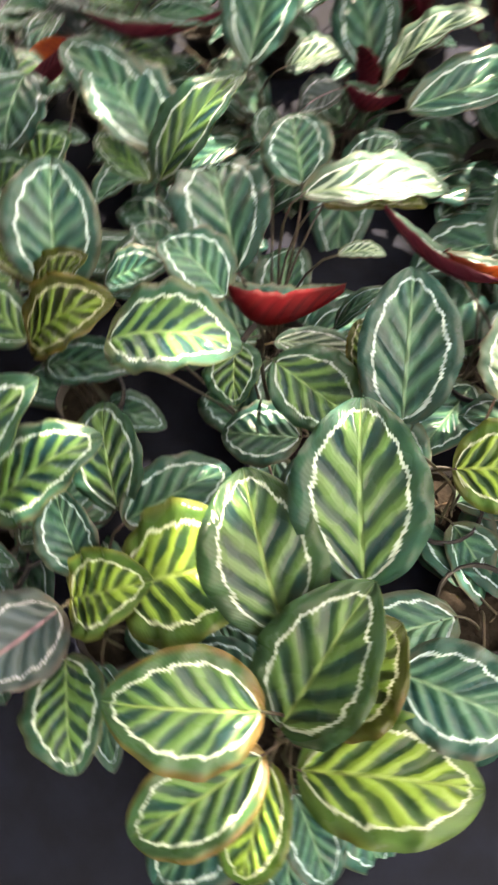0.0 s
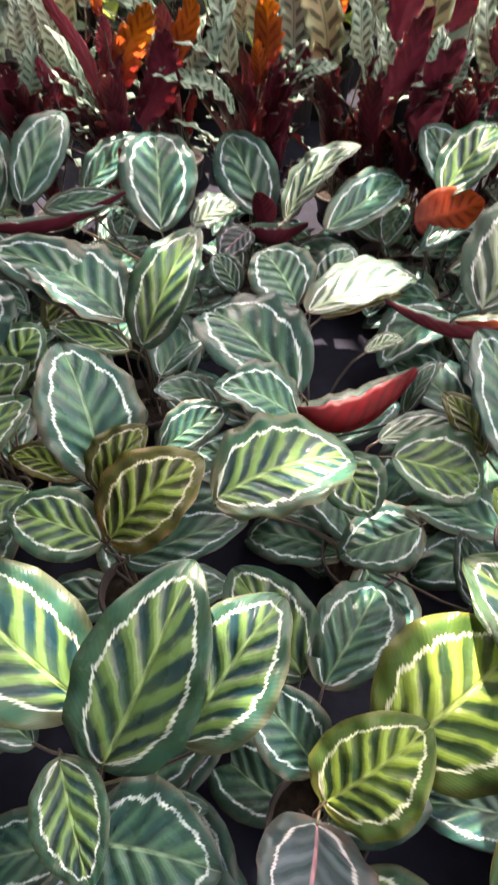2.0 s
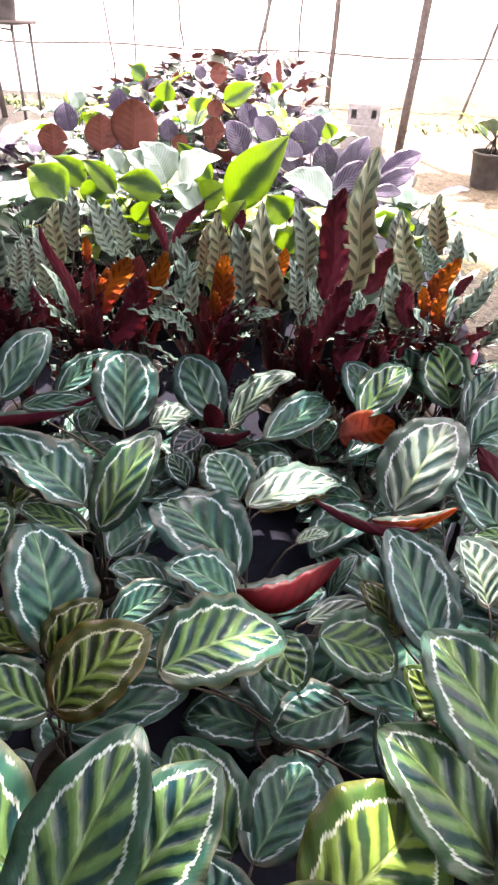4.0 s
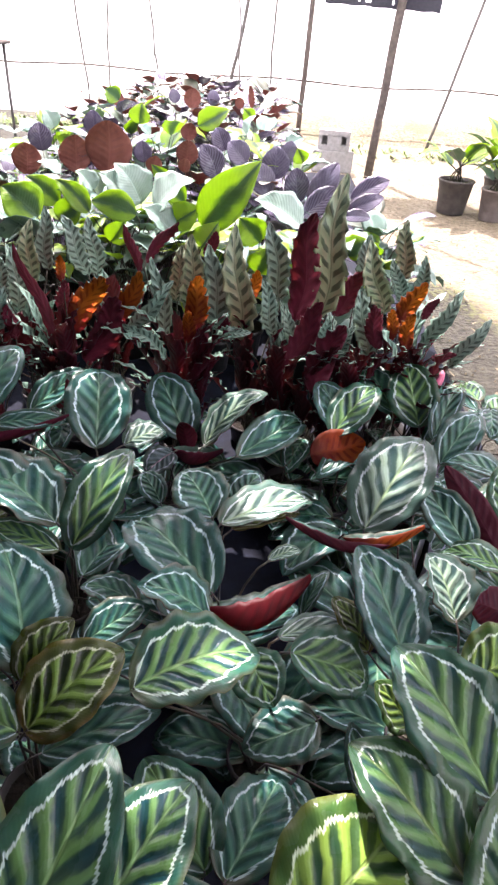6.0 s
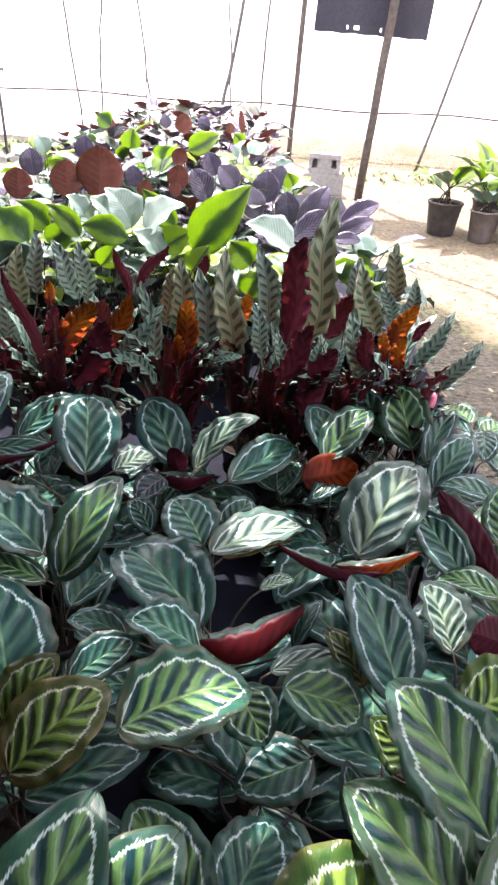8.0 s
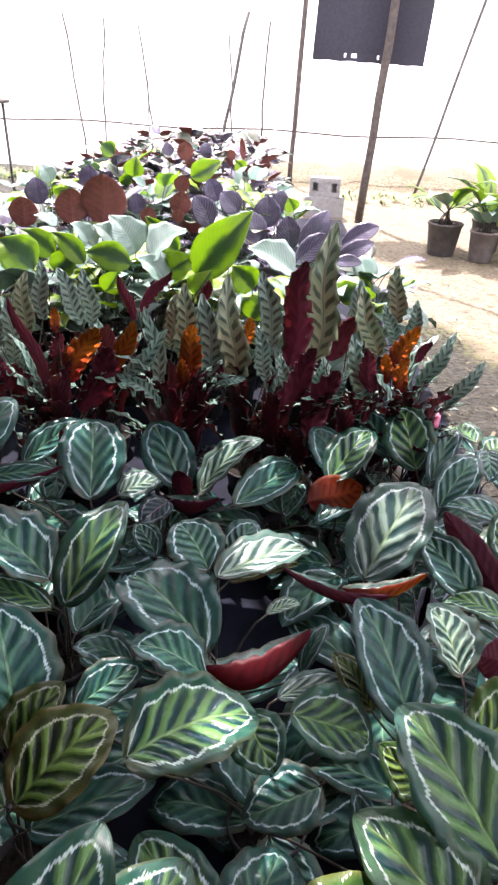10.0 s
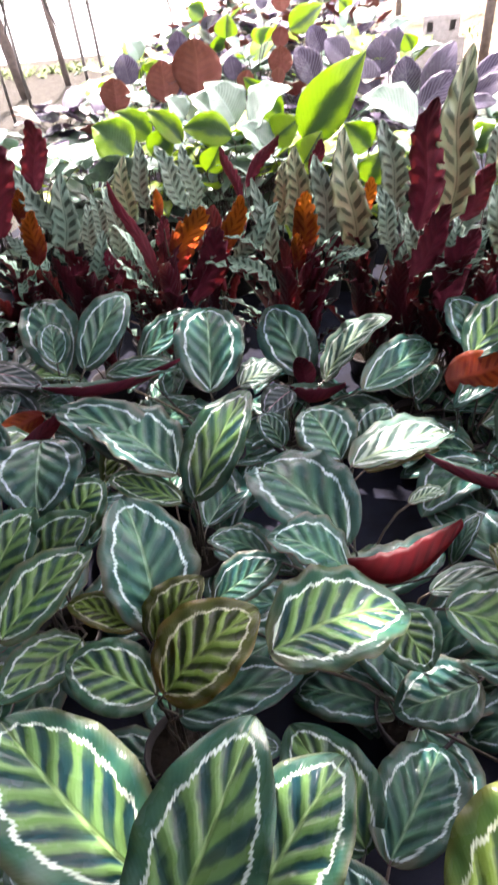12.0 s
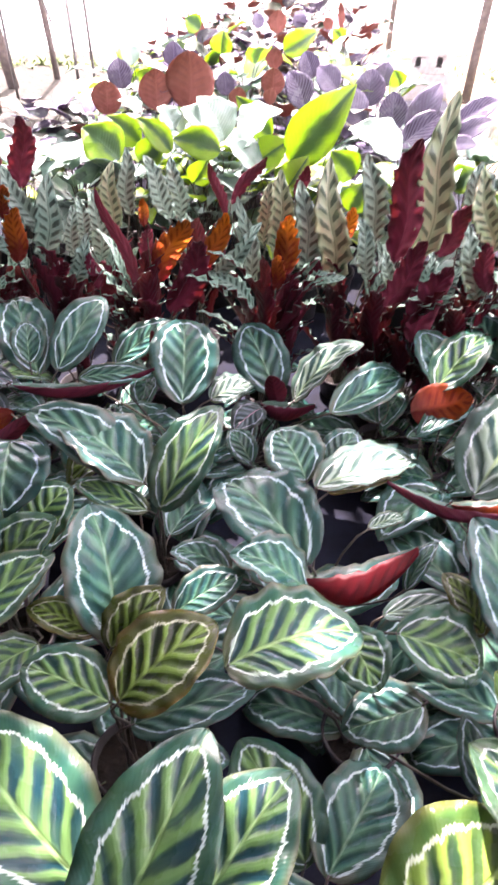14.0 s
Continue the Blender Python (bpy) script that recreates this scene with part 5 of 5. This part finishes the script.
blade(p, "s", (-0.769, 1.420, 0.457), (-0.645, 1.420, 0.603), (-0.202, -0.964, 0.171), 0.045)
blade(p, "s", (-0.655, 1.360, 0.402), (-0.775, 1.360, 0.499), (0.362, -0.817, 0.449), 0.045)
blade(p, "s", (-0.666, 1.460, 0.418), (-0.707, 1.460, 0.655), (0.142, -0.990, 0.024), 0.047)
blade(p, "n", (-0.600, 1.390, 0.463), (-0.563, 1.390, 0.645), (0.061, 0.998, -0.012), 0.067)
blade(p, "n", (-0.598, 1.360, 0.451), (-0.593, 1.360, 0.553), (0.002, 1.000, -0.000), 0.037)
blade(p, "m", (-0.570, 1.370, 0.320), (-0.562, 1.370, 0.501), (0.088, 0.996, -0.004), 0.065)
blade(p, "m", (-0.523, 1.440, 0.420), (-0.488, 1.440, 0.508), (0.212, 0.974, -0.085), 0.034)
blade(p, "s", (-0.534, 1.420, 0.442), (-0.420, 1.420, 0.476), (-0.158, -0.827, 0.540), 0.038)
lance_fill(p, 18)
finish(p)
p = plant_at("lance_leaf_calathea", -0.654, 1.617, LANCE_TEXT, "lance-leaf calatheas in the bed")
blade(p, "m", (-0.777, 1.700, 0.567), (-0.664, 1.700, 0.702), (0.165, 0.977, -0.138), 0.036)
blade(p, "q", (-0.610, 1.550, 0.477), (-0.604, 1.550, 0.700), (0.052, -0.999, -0.001), 0.072)
blade(p, "q", (-0.658, 1.600, 0.481), (-0.640, 1.600, 0.654), (-0.059, -0.998, 0.006), 0.056)
blade(p, "m", (-0.570, 1.620, 0.607), (-0.542, 1.620, 0.702), (-0.043, 0.999, 0.013), 0.036)
lance_fill(p, 18)
finish(p)
p = plant_at("lance_leaf_calathea", -0.316, 1.413, LANCE_TEXT, "lance-leaf calatheas in the bed")
blade(p, "m", (-0.313, 1.380, 0.382), (-0.222, 1.380, 0.600), (0.081, 0.996, -0.034), 0.069)
blade(p, "s", (-0.358, 1.420, 0.468), (-0.395, 1.420, 0.629), (0.046, -0.999, 0.011), 0.051)
blade(p, "s", (-0.277, 1.440, 0.402), (-0.323, 1.440, 0.541), (0.164, -0.985, 0.054), 0.047)
lance_fill(p, 18)
finish(p)
p = plant_at("lance_leaf_calathea", -0.405, 1.536, LANCE_TEXT, "lance-leaf calatheas in the bed")
blade(p, "s", (-0.512, 1.520, 0.431), (-0.549, 1.520, 0.684), (0.108, -0.994, 0.016), 0.075)
blade(p, "q", (-0.459, 1.500, 0.407), (-0.485, 1.500, 0.744), (0.072, -0.997, 0.006), 0.087)
blade(p, "n", (-0.439, 1.520, 0.501), (-0.409, 1.520, 0.628), (0.046, 0.999, -0.011), 0.047)
blade(p, "s", (-0.333, 1.620, 0.498), (-0.377, 1.620, 0.733), (0.183, -0.983, 0.035), 0.077)
blade(p, "m", (-0.283, 1.520, 0.476), (-0.262, 1.520, 0.803), (0.066, 0.998, -0.004), 0.090)
lance_fill(p, 18)
finish(p)
p = plant_at("lance_leaf_calathea", -0.132, 1.416, LANCE_TEXT, "lance-leaf calatheas in the bed")
blade(p, "m", (-0.047, 1.420, 0.447), (-0.081, 1.420, 0.587), (0.136, 0.990, 0.034), 0.052)
blade(p, "n", (-0.005, 1.450, 0.464), (-0.017, 1.450, 0.566), (0.115, 0.993, 0.013), 0.037)
blade(p, "m", (-0.241, 1.330, 0.340), (-0.173, 1.330, 0.563), (0.063, 0.998, -0.019), 0.084)
blade(p, "s", (-0.161, 1.420, 0.411), (-0.123, 1.420, 0.516), (-0.462, -0.871, 0.168), 0.036)
blade(p, "s", (-0.208, 1.460, 0.397), (-0.198, 1.460, 0.525), (-0.110, -0.994, 0.008), 0.041)
lance_fill(p, 18)
finish(p)
p = plant_at("lance_leaf_calathea", -0.107, 1.608, LANCE_TEXT, "lance-leaf calatheas in the bed")
blade(p, "q", (-0.215, 1.600, 0.458), (-0.188, 1.600, 0.883), (-0.071, -0.997, 0.004), 0.096)
blade(p, "m", (-0.162, 1.620, 0.463), (-0.087, 1.620, 0.618), (0.260, 0.957, -0.125), 0.062)
blade(p, "s", (-0.088, 1.720, 0.516), (-0.070, 1.720, 0.695), (-0.137, -0.990, 0.013), 0.057)
blade(p, "q", (-0.009, 1.620, 0.484), (-0.087, 1.620, 0.700), (-0.013, -1.000, -0.005), 0.074)
blade(p, "s", (-0.064, 1.480, 0.389), (-0.116, 1.480, 0.595), (0.101, -0.995, 0.026), 0.068)
lance_fill(p, 18)
finish(p)
p = plant_at("lance_leaf_calathea", 0.099, 1.400, LANCE_TEXT, "lance-leaf calatheas in the bed")
blade(p, "n", (0.030, 1.420, 0.444), (0.035, 1.420, 0.570), (0.109, 0.994, -0.004), 0.045)
blade(p, "s", (0.165, 1.400, 0.415), (0.249, 1.400, 0.572), (-0.504, -0.821, 0.267), 0.044)
blade(p, "m", (0.102, 1.380, 0.450), (0.172, 1.380, 0.468), (0.097, 0.919, -0.383), 0.026)
lance_fill(p, 18)
finish(p)
p = plant_at("lance_leaf_calathea", 0.063, 1.560, LANCE_TEXT, "lance-leaf calatheas in the bed")
blade(p, "s", (0.038, 1.600, 0.532), (-0.011, 1.600, 0.658), (-0.049, -0.999, -0.019), 0.043)
blade(p, "q", (0.045, 1.660, 0.575), (0.023, 1.660, 0.760), (-0.227, -0.974, -0.027), 0.060)
blade(p, "s", (0.090, 1.600, 0.536), (0.085, 1.600, 0.676), (-0.288, -0.958, -0.011), 0.045)
blade(p, "n", (0.015, 1.480, 0.488), (0.067, 1.480, 0.642), (0.190, 0.980, -0.064), 0.058)
blade(p, "m", (0.085, 1.520, 0.513), (0.127, 1.520, 0.581), (0.375, 0.897, -0.232), 0.029)
blade(p, "s", (0.105, 1.500, 0.431), (0.189, 1.500, 0.614), (-0.461, -0.862, 0.213), 0.046)
lance_fill(p, 18)
finish(p)
p = plant_at("bronze_leaf_plant", -1.443, 2.867, BRONZE_TEXT, "bronze-leaved plants in the bed", (0.10, 0.18))
blade(p, "c", (-1.309, 2.850, 0.596), (-1.303, 2.850, 0.761), (-0.393, 0.920, 0.013), 0.152)
blade(p, "c", (-1.529, 2.800, 0.581), (-1.515, 2.800, 0.721), (-0.323, 0.946, 0.033), 0.135)
blade(p, "v", (-1.493, 2.950, 0.663), (-1.499, 2.950, 0.785), (0.436, -0.900, 0.021), 0.116)
broad_fill(p, "cvv", 6, 0.49, 0.66)
finish(p)
p = plant_at("bronze_leaf_plant", -1.294, 3.150, BRONZE_TEXT, "bronze-leaved plants in the bed", (0.10, 0.18))
blade(p, "v", (-1.294, 3.150, 0.725), (-1.291, 3.150, 0.831), (0.093, -0.996, -0.003), 0.101)
broad_fill(p, "cvv", 6, 0.60, 0.77)
finish(p)
p = plant_at("bronze_leaf_plant", -1.343, 3.900, BRONZE_TEXT, "bronze-leaved plants in the bed", (0.10, 0.18))
blade(p, "c", (-1.343, 3.900, 0.782), (-1.322, 3.900, 0.858), (-0.217, 0.974, 0.061), 0.075)
broad_fill(p, "cvv", 6, 0.66, 0.83)
finish(p)
p = plant_at("bronze_leaf_plant", -0.981, 2.938, BRONZE_TEXT, "bronze-leaved plants in the bed", (0.10, 0.18))
blade(p, "c", (-1.166, 2.860, 0.597), (-1.146, 2.860, 0.828), (-0.135, 0.991, 0.012), 0.218)
blade(p, "c", (-0.812, 3.050, 0.738), (-0.793, 3.050, 0.818), (-0.105, 0.994, 0.025), 0.079)
blade(p, "c", (-0.938, 2.800, 0.624), (-0.923, 2.800, 0.703), (-0.272, 0.961, 0.053), 0.076)
blade(p, "v", (-1.004, 2.950, 0.644), (-1.014, 2.950, 0.738), (0.232, -0.973, 0.025), 0.090)
broad_fill(p, "cvv", 6, 0.53, 0.70)
finish(p)
p = plant_at("bronze_leaf_plant", -1.005, 3.900, BRONZE_TEXT, "bronze-leaved plants in the bed", (0.10, 0.18))
blade(p, "c", (-0.889, 3.900, 0.796), (-0.883, 3.900, 0.905), (-0.155, 0.988, 0.009), 0.104)
blade(p, "c", (-1.140, 3.900, 0.795), (-1.131, 3.900, 0.849), (-0.358, 0.932, 0.056), 0.052)
blade(p, "v", (-0.987, 3.900, 0.819), (-1.003, 3.900, 0.892), (0.188, -0.981, 0.041), 0.071)
broad_fill(p, "cvv", 6, 0.68, 0.85)
finish(p)
p = plant_at("bronze_leaf_plant", -0.669, 2.840, BRONZE_TEXT, "bronze-leaved plants in the bed", (0.10, 0.18))
blade(p, "c", (-0.793, 2.900, 0.654), (-0.788, 2.900, 0.764), (-0.200, 0.980, 0.009), 0.105)
blade(p, "c", (-0.787, 2.750, 0.648), (-0.782, 2.750, 0.710), (-0.234, 0.972, 0.020), 0.059)
blade(p, "v", (-0.637, 2.750, 0.641), (-0.706, 2.750, 0.770), (0.305, -0.938, 0.162), 0.120)
blade(p, "v", (-0.619, 2.950, 0.719), (-0.659, 2.950, 0.818), (0.329, -0.935, 0.134), 0.102)
blade(p, "v", (-0.511, 2.850, 0.692), (-0.593, 2.850, 0.778), (0.288, -0.917, 0.276), 0.111)
broad_fill(p, "cvv", 6, 0.55, 0.72)
finish(p)
p = plant_at("bronze_leaf_plant", -0.638, 3.967, BRONZE_TEXT, "bronze-leaved plants in the bed", (0.10, 0.18))
blade(p, "c", (-0.600, 3.900, 0.814), (-0.619, 3.900, 0.872), (-0.036, 0.999, -0.012), 0.058)
blade(p, "c", (-0.536, 4.000, 0.808), (-0.553, 4.000, 0.934), (0.037, 0.999, 0.005), 0.038)
blade(p, "v", (-0.777, 4.000, 0.809), (-0.772, 4.000, 0.894), (0.077, -0.997, -0.004), 0.081)
broad_fill(p, "cvv", 6, 0.69, 0.86)
finish(p)
p = plant_at("bronze_leaf_plant", -0.150, 2.528, BRONZE_TEXT, "bronze-leaved plants in the bed", (0.10, 0.18))
blade(p, "v", (-0.269, 2.620, 0.583), (-0.287, 2.620, 0.722), (-0.044, -0.999, -0.006), 0.115)
blade(p, "v", (-0.207, 2.550, 0.567), (-0.123, 2.550, 0.766), (-0.363, -0.919, 0.154), 0.121)
blade(p, "v", (-0.244, 2.500, 0.552), (-0.091, 2.500, 0.677), (-0.388, -0.790, 0.474), 0.109)
blade(p, "v", (-0.043, 2.550, 0.625), (0.103, 2.550, 0.719), (-0.359, -0.749, 0.557), 0.095)
blade(p, "v", (-0.055, 2.500, 0.589), (0.083, 2.500, 0.660), (-0.254, -0.834, 0.489), 0.078)
blade(p, "v", (-0.081, 2.450, 0.575), (0.037, 2.450, 0.583), (-0.043, -0.776, 0.630), 0.058)
broad_fill(p, "cvv", 6, 0.46, 0.63)
finish(p)
p = plant_at("bronze_leaf_plant", -0.365, 2.800, BRONZE_TEXT, "bronze-leaved plants in the bed", (0.10, 0.18))
blade(p, "v", (-0.375, 2.750, 0.646), (-0.375, 2.750, 0.782), (0.047, -0.999, 0.000), 0.130)
blade(p, "v", (-0.396, 2.700, 0.593), (-0.480, 2.700, 0.719), (0.403, -0.874, 0.271), 0.125)
blade(p, "v", (-0.326, 2.950, 0.688), (-0.307, 2.950, 0.783), (-0.163, -0.986, 0.031), 0.092)
broad_fill(p, "cvv", 6, 0.52, 0.69)
finish(p)
p = plant_at("broadleaf_plant", -1.657, 3.000, LIME_TEXT, "broad-leaved plants in the bed", (0.10, 0.18))
blade(p, "w", (-1.657, 3.000, 0.594), (-1.738, 3.000, 0.614), (0.239, -0.273, 0.932), 0.079)
broad_fill(p, "lwl", 6, 0.47, 0.64)
finish(p)
p = plant_at("broadleaf_plant", -1.235, 2.175, LIME_TEXT, "broad-leaved plants in the bed", (0.10, 0.18))
blade(p, "l", (-1.266, 2.150, 0.561), (-1.392, 2.150, 0.671), (0.402, -0.789, 0.464), 0.144)
blade(p, "l", (-1.205, 2.200, 0.544), (-1.108, 2.200, 0.635), (-0.009, -1.000, 0.009), 0.088)
broad_fill(p, "lwl", 6, 0.43, 0.60)
finish(p)
p = plant_at("broadleaf_plant", -1.262, 2.425, LIME_TEXT, "broad-leaved plants in the bed", (0.10, 0.18))
blade(p, "l", (-1.214, 2.250, 0.596), (-1.334, 2.250, 0.692), (0.361, -0.817, 0.449), 0.090)
blade(p, "w", (-1.310, 2.600, 0.635), (-1.402, 2.600, 0.686), (0.482, -0.114, 0.869), 0.100)
broad_fill(p, "lwl", 6, 0.50, 0.67)
finish(p)
p = plant_at("broadleaf_plant", -1.539, 3.300, LIME_TEXT, "broad-leaved plants in the bed", (0.10, 0.18))
blade(p, "w", (-1.539, 3.300, 0.718), (-1.587, 3.300, 0.807), (0.668, -0.651, 0.361), 0.096)
broad_fill(p, "lwl", 6, 0.60, 0.77)
finish(p)
p = plant_at("broadleaf_plant", -1.302, 3.800, LIME_TEXT, "broad-leaved plants in the bed", (0.10, 0.18))
blade(p, "l", (-1.302, 3.800, 0.823), (-1.381, 3.800, 0.876), (0.194, -0.937, 0.289), 0.090)
broad_fill(p, "lwl", 6, 0.70, 0.87)
finish(p)
p = plant_at("broadleaf_plant", -0.941, 2.138, LIME_TEXT, "broad-leaved plants in the bed", (0.10, 0.18))
blade(p, "l", (-1.082, 2.200, 0.582), (-1.200, 2.200, 0.698), (0.404, -0.816, 0.413), 0.075)
blade(p, "l", (-0.880, 2.100, 0.611), (-1.049, 2.100, 0.652), (0.116, -0.870, 0.479), 0.092)
blade(p, "w", (-0.819, 2.150, 0.624), (-0.679, 2.150, 0.745), (-0.594, -0.420, 0.686), 0.176)
blade(p, "l", (-0.982, 2.100, 0.504), (-0.923, 2.100, 0.592), (0.061, -0.997, -0.040), 0.076)
broad_fill(p, "lwl", 6, 0.46, 0.63)
finish(p)
p = plant_at("broadleaf_plant", -0.986, 2.317, LIME_TEXT, "broad-leaved plants in the bed", (0.10, 0.18))
blade(p, "w", (-0.897, 2.300, 0.606), (-0.989, 2.300, 0.754), (0.725, -0.521, 0.451), 0.166)
blade(p, "w", (-0.963, 2.300, 0.627), (-1.058, 2.300, 0.715), (0.609, -0.450, 0.652), 0.122)
blade(p, "w", (-1.099, 2.350, 0.630), (-1.160, 2.350, 0.706), (0.722, -0.385, 0.574), 0.093)
broad_fill(p, "lwl", 6, 0.50, 0.67)
finish(p)
p = plant_at("broadleaf_plant", -0.981, 3.367, LIME_TEXT, "broad-leaved plants in the bed", (0.10, 0.18))
blade(p, "l", (-1.123, 3.450, 0.748), (-1.104, 3.450, 0.850), (0.015, -1.000, -0.003), 0.098)
blade(p, "l", (-0.802, 3.450, 0.760), (-0.637, 3.450, 0.852), (-0.156, -0.947, 0.280), 0.102)
blade(p, "w", (-1.018, 3.200, 0.731), (-1.074, 3.200, 0.779), (0.623, -0.312, 0.717), 0.070)
broad_fill(p, "lwl", 6, 0.63, 0.80)
finish(p)
p = plant_at("broadleaf_plant", -0.597, 2.058, LIME_TEXT, "broad-leaved plants in the bed", (0.10, 0.18))
blade(p, "l", (-0.635, 2.100, 0.583), (-0.435, 2.100, 0.824), (-0.170, -0.975, 0.141), 0.139)
blade(p, "l", (-0.748, 2.100, 0.587), (-0.646, 2.100, 0.655), (-0.264, -0.878, 0.400), 0.098)
blade(p, "w", (-0.737, 2.050, 0.566), (-0.842, 2.050, 0.661), (0.633, -0.331, 0.699), 0.116)
blade(p, "l", (-0.415, 2.100, 0.544), (-0.497, 2.100, 0.625), (0.185, -0.965, 0.188), 0.096)
blade(p, "l", (-0.416, 1.950, 0.474), (-0.382, 1.950, 0.568), (-0.053, -0.998, 0.019), 0.085)
blade(p, "l", (-0.633, 2.050, 0.522), (-0.572, 2.050, 0.618), (-0.172, -0.979, 0.108), 0.086)
broad_fill(p, "lwl", 6, 0.43, 0.60)
finish(p)
p = plant_at("broadleaf_plant", -0.625, 2.275, LIME_TEXT, "broad-leaved plants in the bed", (0.10, 0.18))
blade(p, "l", (-0.728, 2.300, 0.617), (-0.854, 2.300, 0.753), (0.231, -0.949, 0.214), 0.079)
blade(p, "w", (-0.522, 2.250, 0.593), (-0.609, 2.250, 0.703), (0.701, -0.447, 0.557), 0.133)
broad_fill(p, "lwl", 6, 0.49, 0.66)
finish(p)
p = plant_at("broadleaf_plant", -0.525, 3.400, LIME_TEXT, "broad-leaved plants in the bed", (0.10, 0.18))
blade(p, "l", (-0.516, 3.500, 0.800), (-0.565, 3.500, 0.852), (0.142, -0.981, 0.134), 0.067)
blade(p, "w", (-0.535, 3.300, 0.754), (-0.496, 3.300, 0.849), (-0.865, -0.356, 0.353), 0.097)
broad_fill(p, "lwl", 6, 0.66, 0.83)
finish(p)
p = plant_at("broadleaf_plant", -0.186, 2.025, LIME_TEXT, "broad-leaved plants in the bed", (0.10, 0.18))
blade(p, "w", (-0.266, 2.100, 0.612), (-0.440, 2.100, 0.708), (0.441, -0.415, 0.796), 0.150)
blade(p, "l", (-0.105, 1.950, 0.563), (-0.034, 1.950, 0.620), (-0.402, -0.763, 0.506), 0.086)
broad_fill(p, "lwl", 6, 0.47, 0.64)
finish(p)
p = plant_at("broadleaf_plant", -0.291, 2.900, LIME_TEXT, "broad-leaved plants in the bed", (0.10, 0.18))
blade(p, "l", (-0.252, 2.800, 0.717), (-0.283, 2.800, 0.774), (0.009, -1.000, 0.005), 0.062)
blade(p, "w", (-0.330, 3.000, 0.743), (-0.254, 3.000, 0.797), (-0.517, -0.456, 0.725), 0.089)
broad_fill(p, "lwl", 6, 0.61, 0.78)
finish(p)
# plants along the rim of the bed
for x, y in ((0.15, 0.60), (0.24, 0.95), (0.27, 1.30), (-1.15, 0.25), (-1.25, 0.65), (-1.3, 1.0), (-1.0, -0.05), (-1.52, 0.98), (-1.46, 1.24), (-1.5, 0.6)):
    p = plant_at("calathea_plant", x, y, ROSE_TEXT, "rose-painted calatheas in the bed")
    undergrowth(p, "rhrd", 7, 0.06, 0.27, 0.37, 0.16, 0.66)
    undergrowth(p, "rrrh", 6, 0.08, 0.15, 0.25, 0.16)
    finish(p)
# low lance-leaf plants between the taller ones
for x, y in ((-0.22, 1.42), (-0.62, 1.40), (-0.02, 1.46), (-1.0, 1.42)):
    p = plant_at("lance_leaf_calathea", x, y, "low lance-leaved calathea with wine-red undersides", "lance-leaf calatheas in the bed")
    lance_fill(p, 10)
    undergrowth(p, "dr", 5, 0.05, 0.08, 0.18, 0.16, 0.5)
    finish(p)
# small plants that close the gaps in the canopy
for x, y in ((-0.12, 1.02), (-0.98, 0.92), (0.16, 0.78), (0.22, 1.12), (-0.28, 1.22), (-1.05, 1.18), (0.10, 0.30), (0.05, 1.25)):
    p = plant_at("calathea_plant", x, y, "small rose-painted calathea with low dark leaves", "rose-painted calatheas in the bed")
    undergrowth(p, "rrdr", 4, 0.08, 0.07, 0.13, 0.19)
    undergrowth(p, "d", 3, 0.05, 0.06, 0.09, 0.18)
    finish(p)
# fuller rows behind
for j in range(11):
    for i in range(8):
        x, y = -2.0 + 0.30 * i + RND.uniform(-0.08, 0.08), 2.25 + 0.38 * j + RND.uniform(-0.1, 0.1)
        if x > (0.14 if j < 2 else min(-0.30, -0.58 + 0.063 * j)) or x < -2.1 + 0.05 * j:
            continue
        lime = j in (0, 3) or (RND.random() < 0.2 and j < 6)
        p = plant_at("broadleaf_plant" if lime else "bronze_leaf_plant", x, y, LIME_TEXT if lime else BRONZE_TEXT, "broad-leaved plants in the bed" if lime else "bronze-leaved plants in the bed", (0.10, 0.18))
        top = 0.58 + 0.032 * j + RND.uniform(-0.05, 0.05)
        broad_fill(p, "wwl" if lime else "cvvw" if j < 6 else "ccv", 9, top - 0.08, top)
        broad_fill(p, "lww" if lime else "vvcw", 8, top - 0.2, top - 0.08)
        broad_fill(p, "w" if lime else "v", 5, top - 0.34, top - 0.2)
        finish(p)
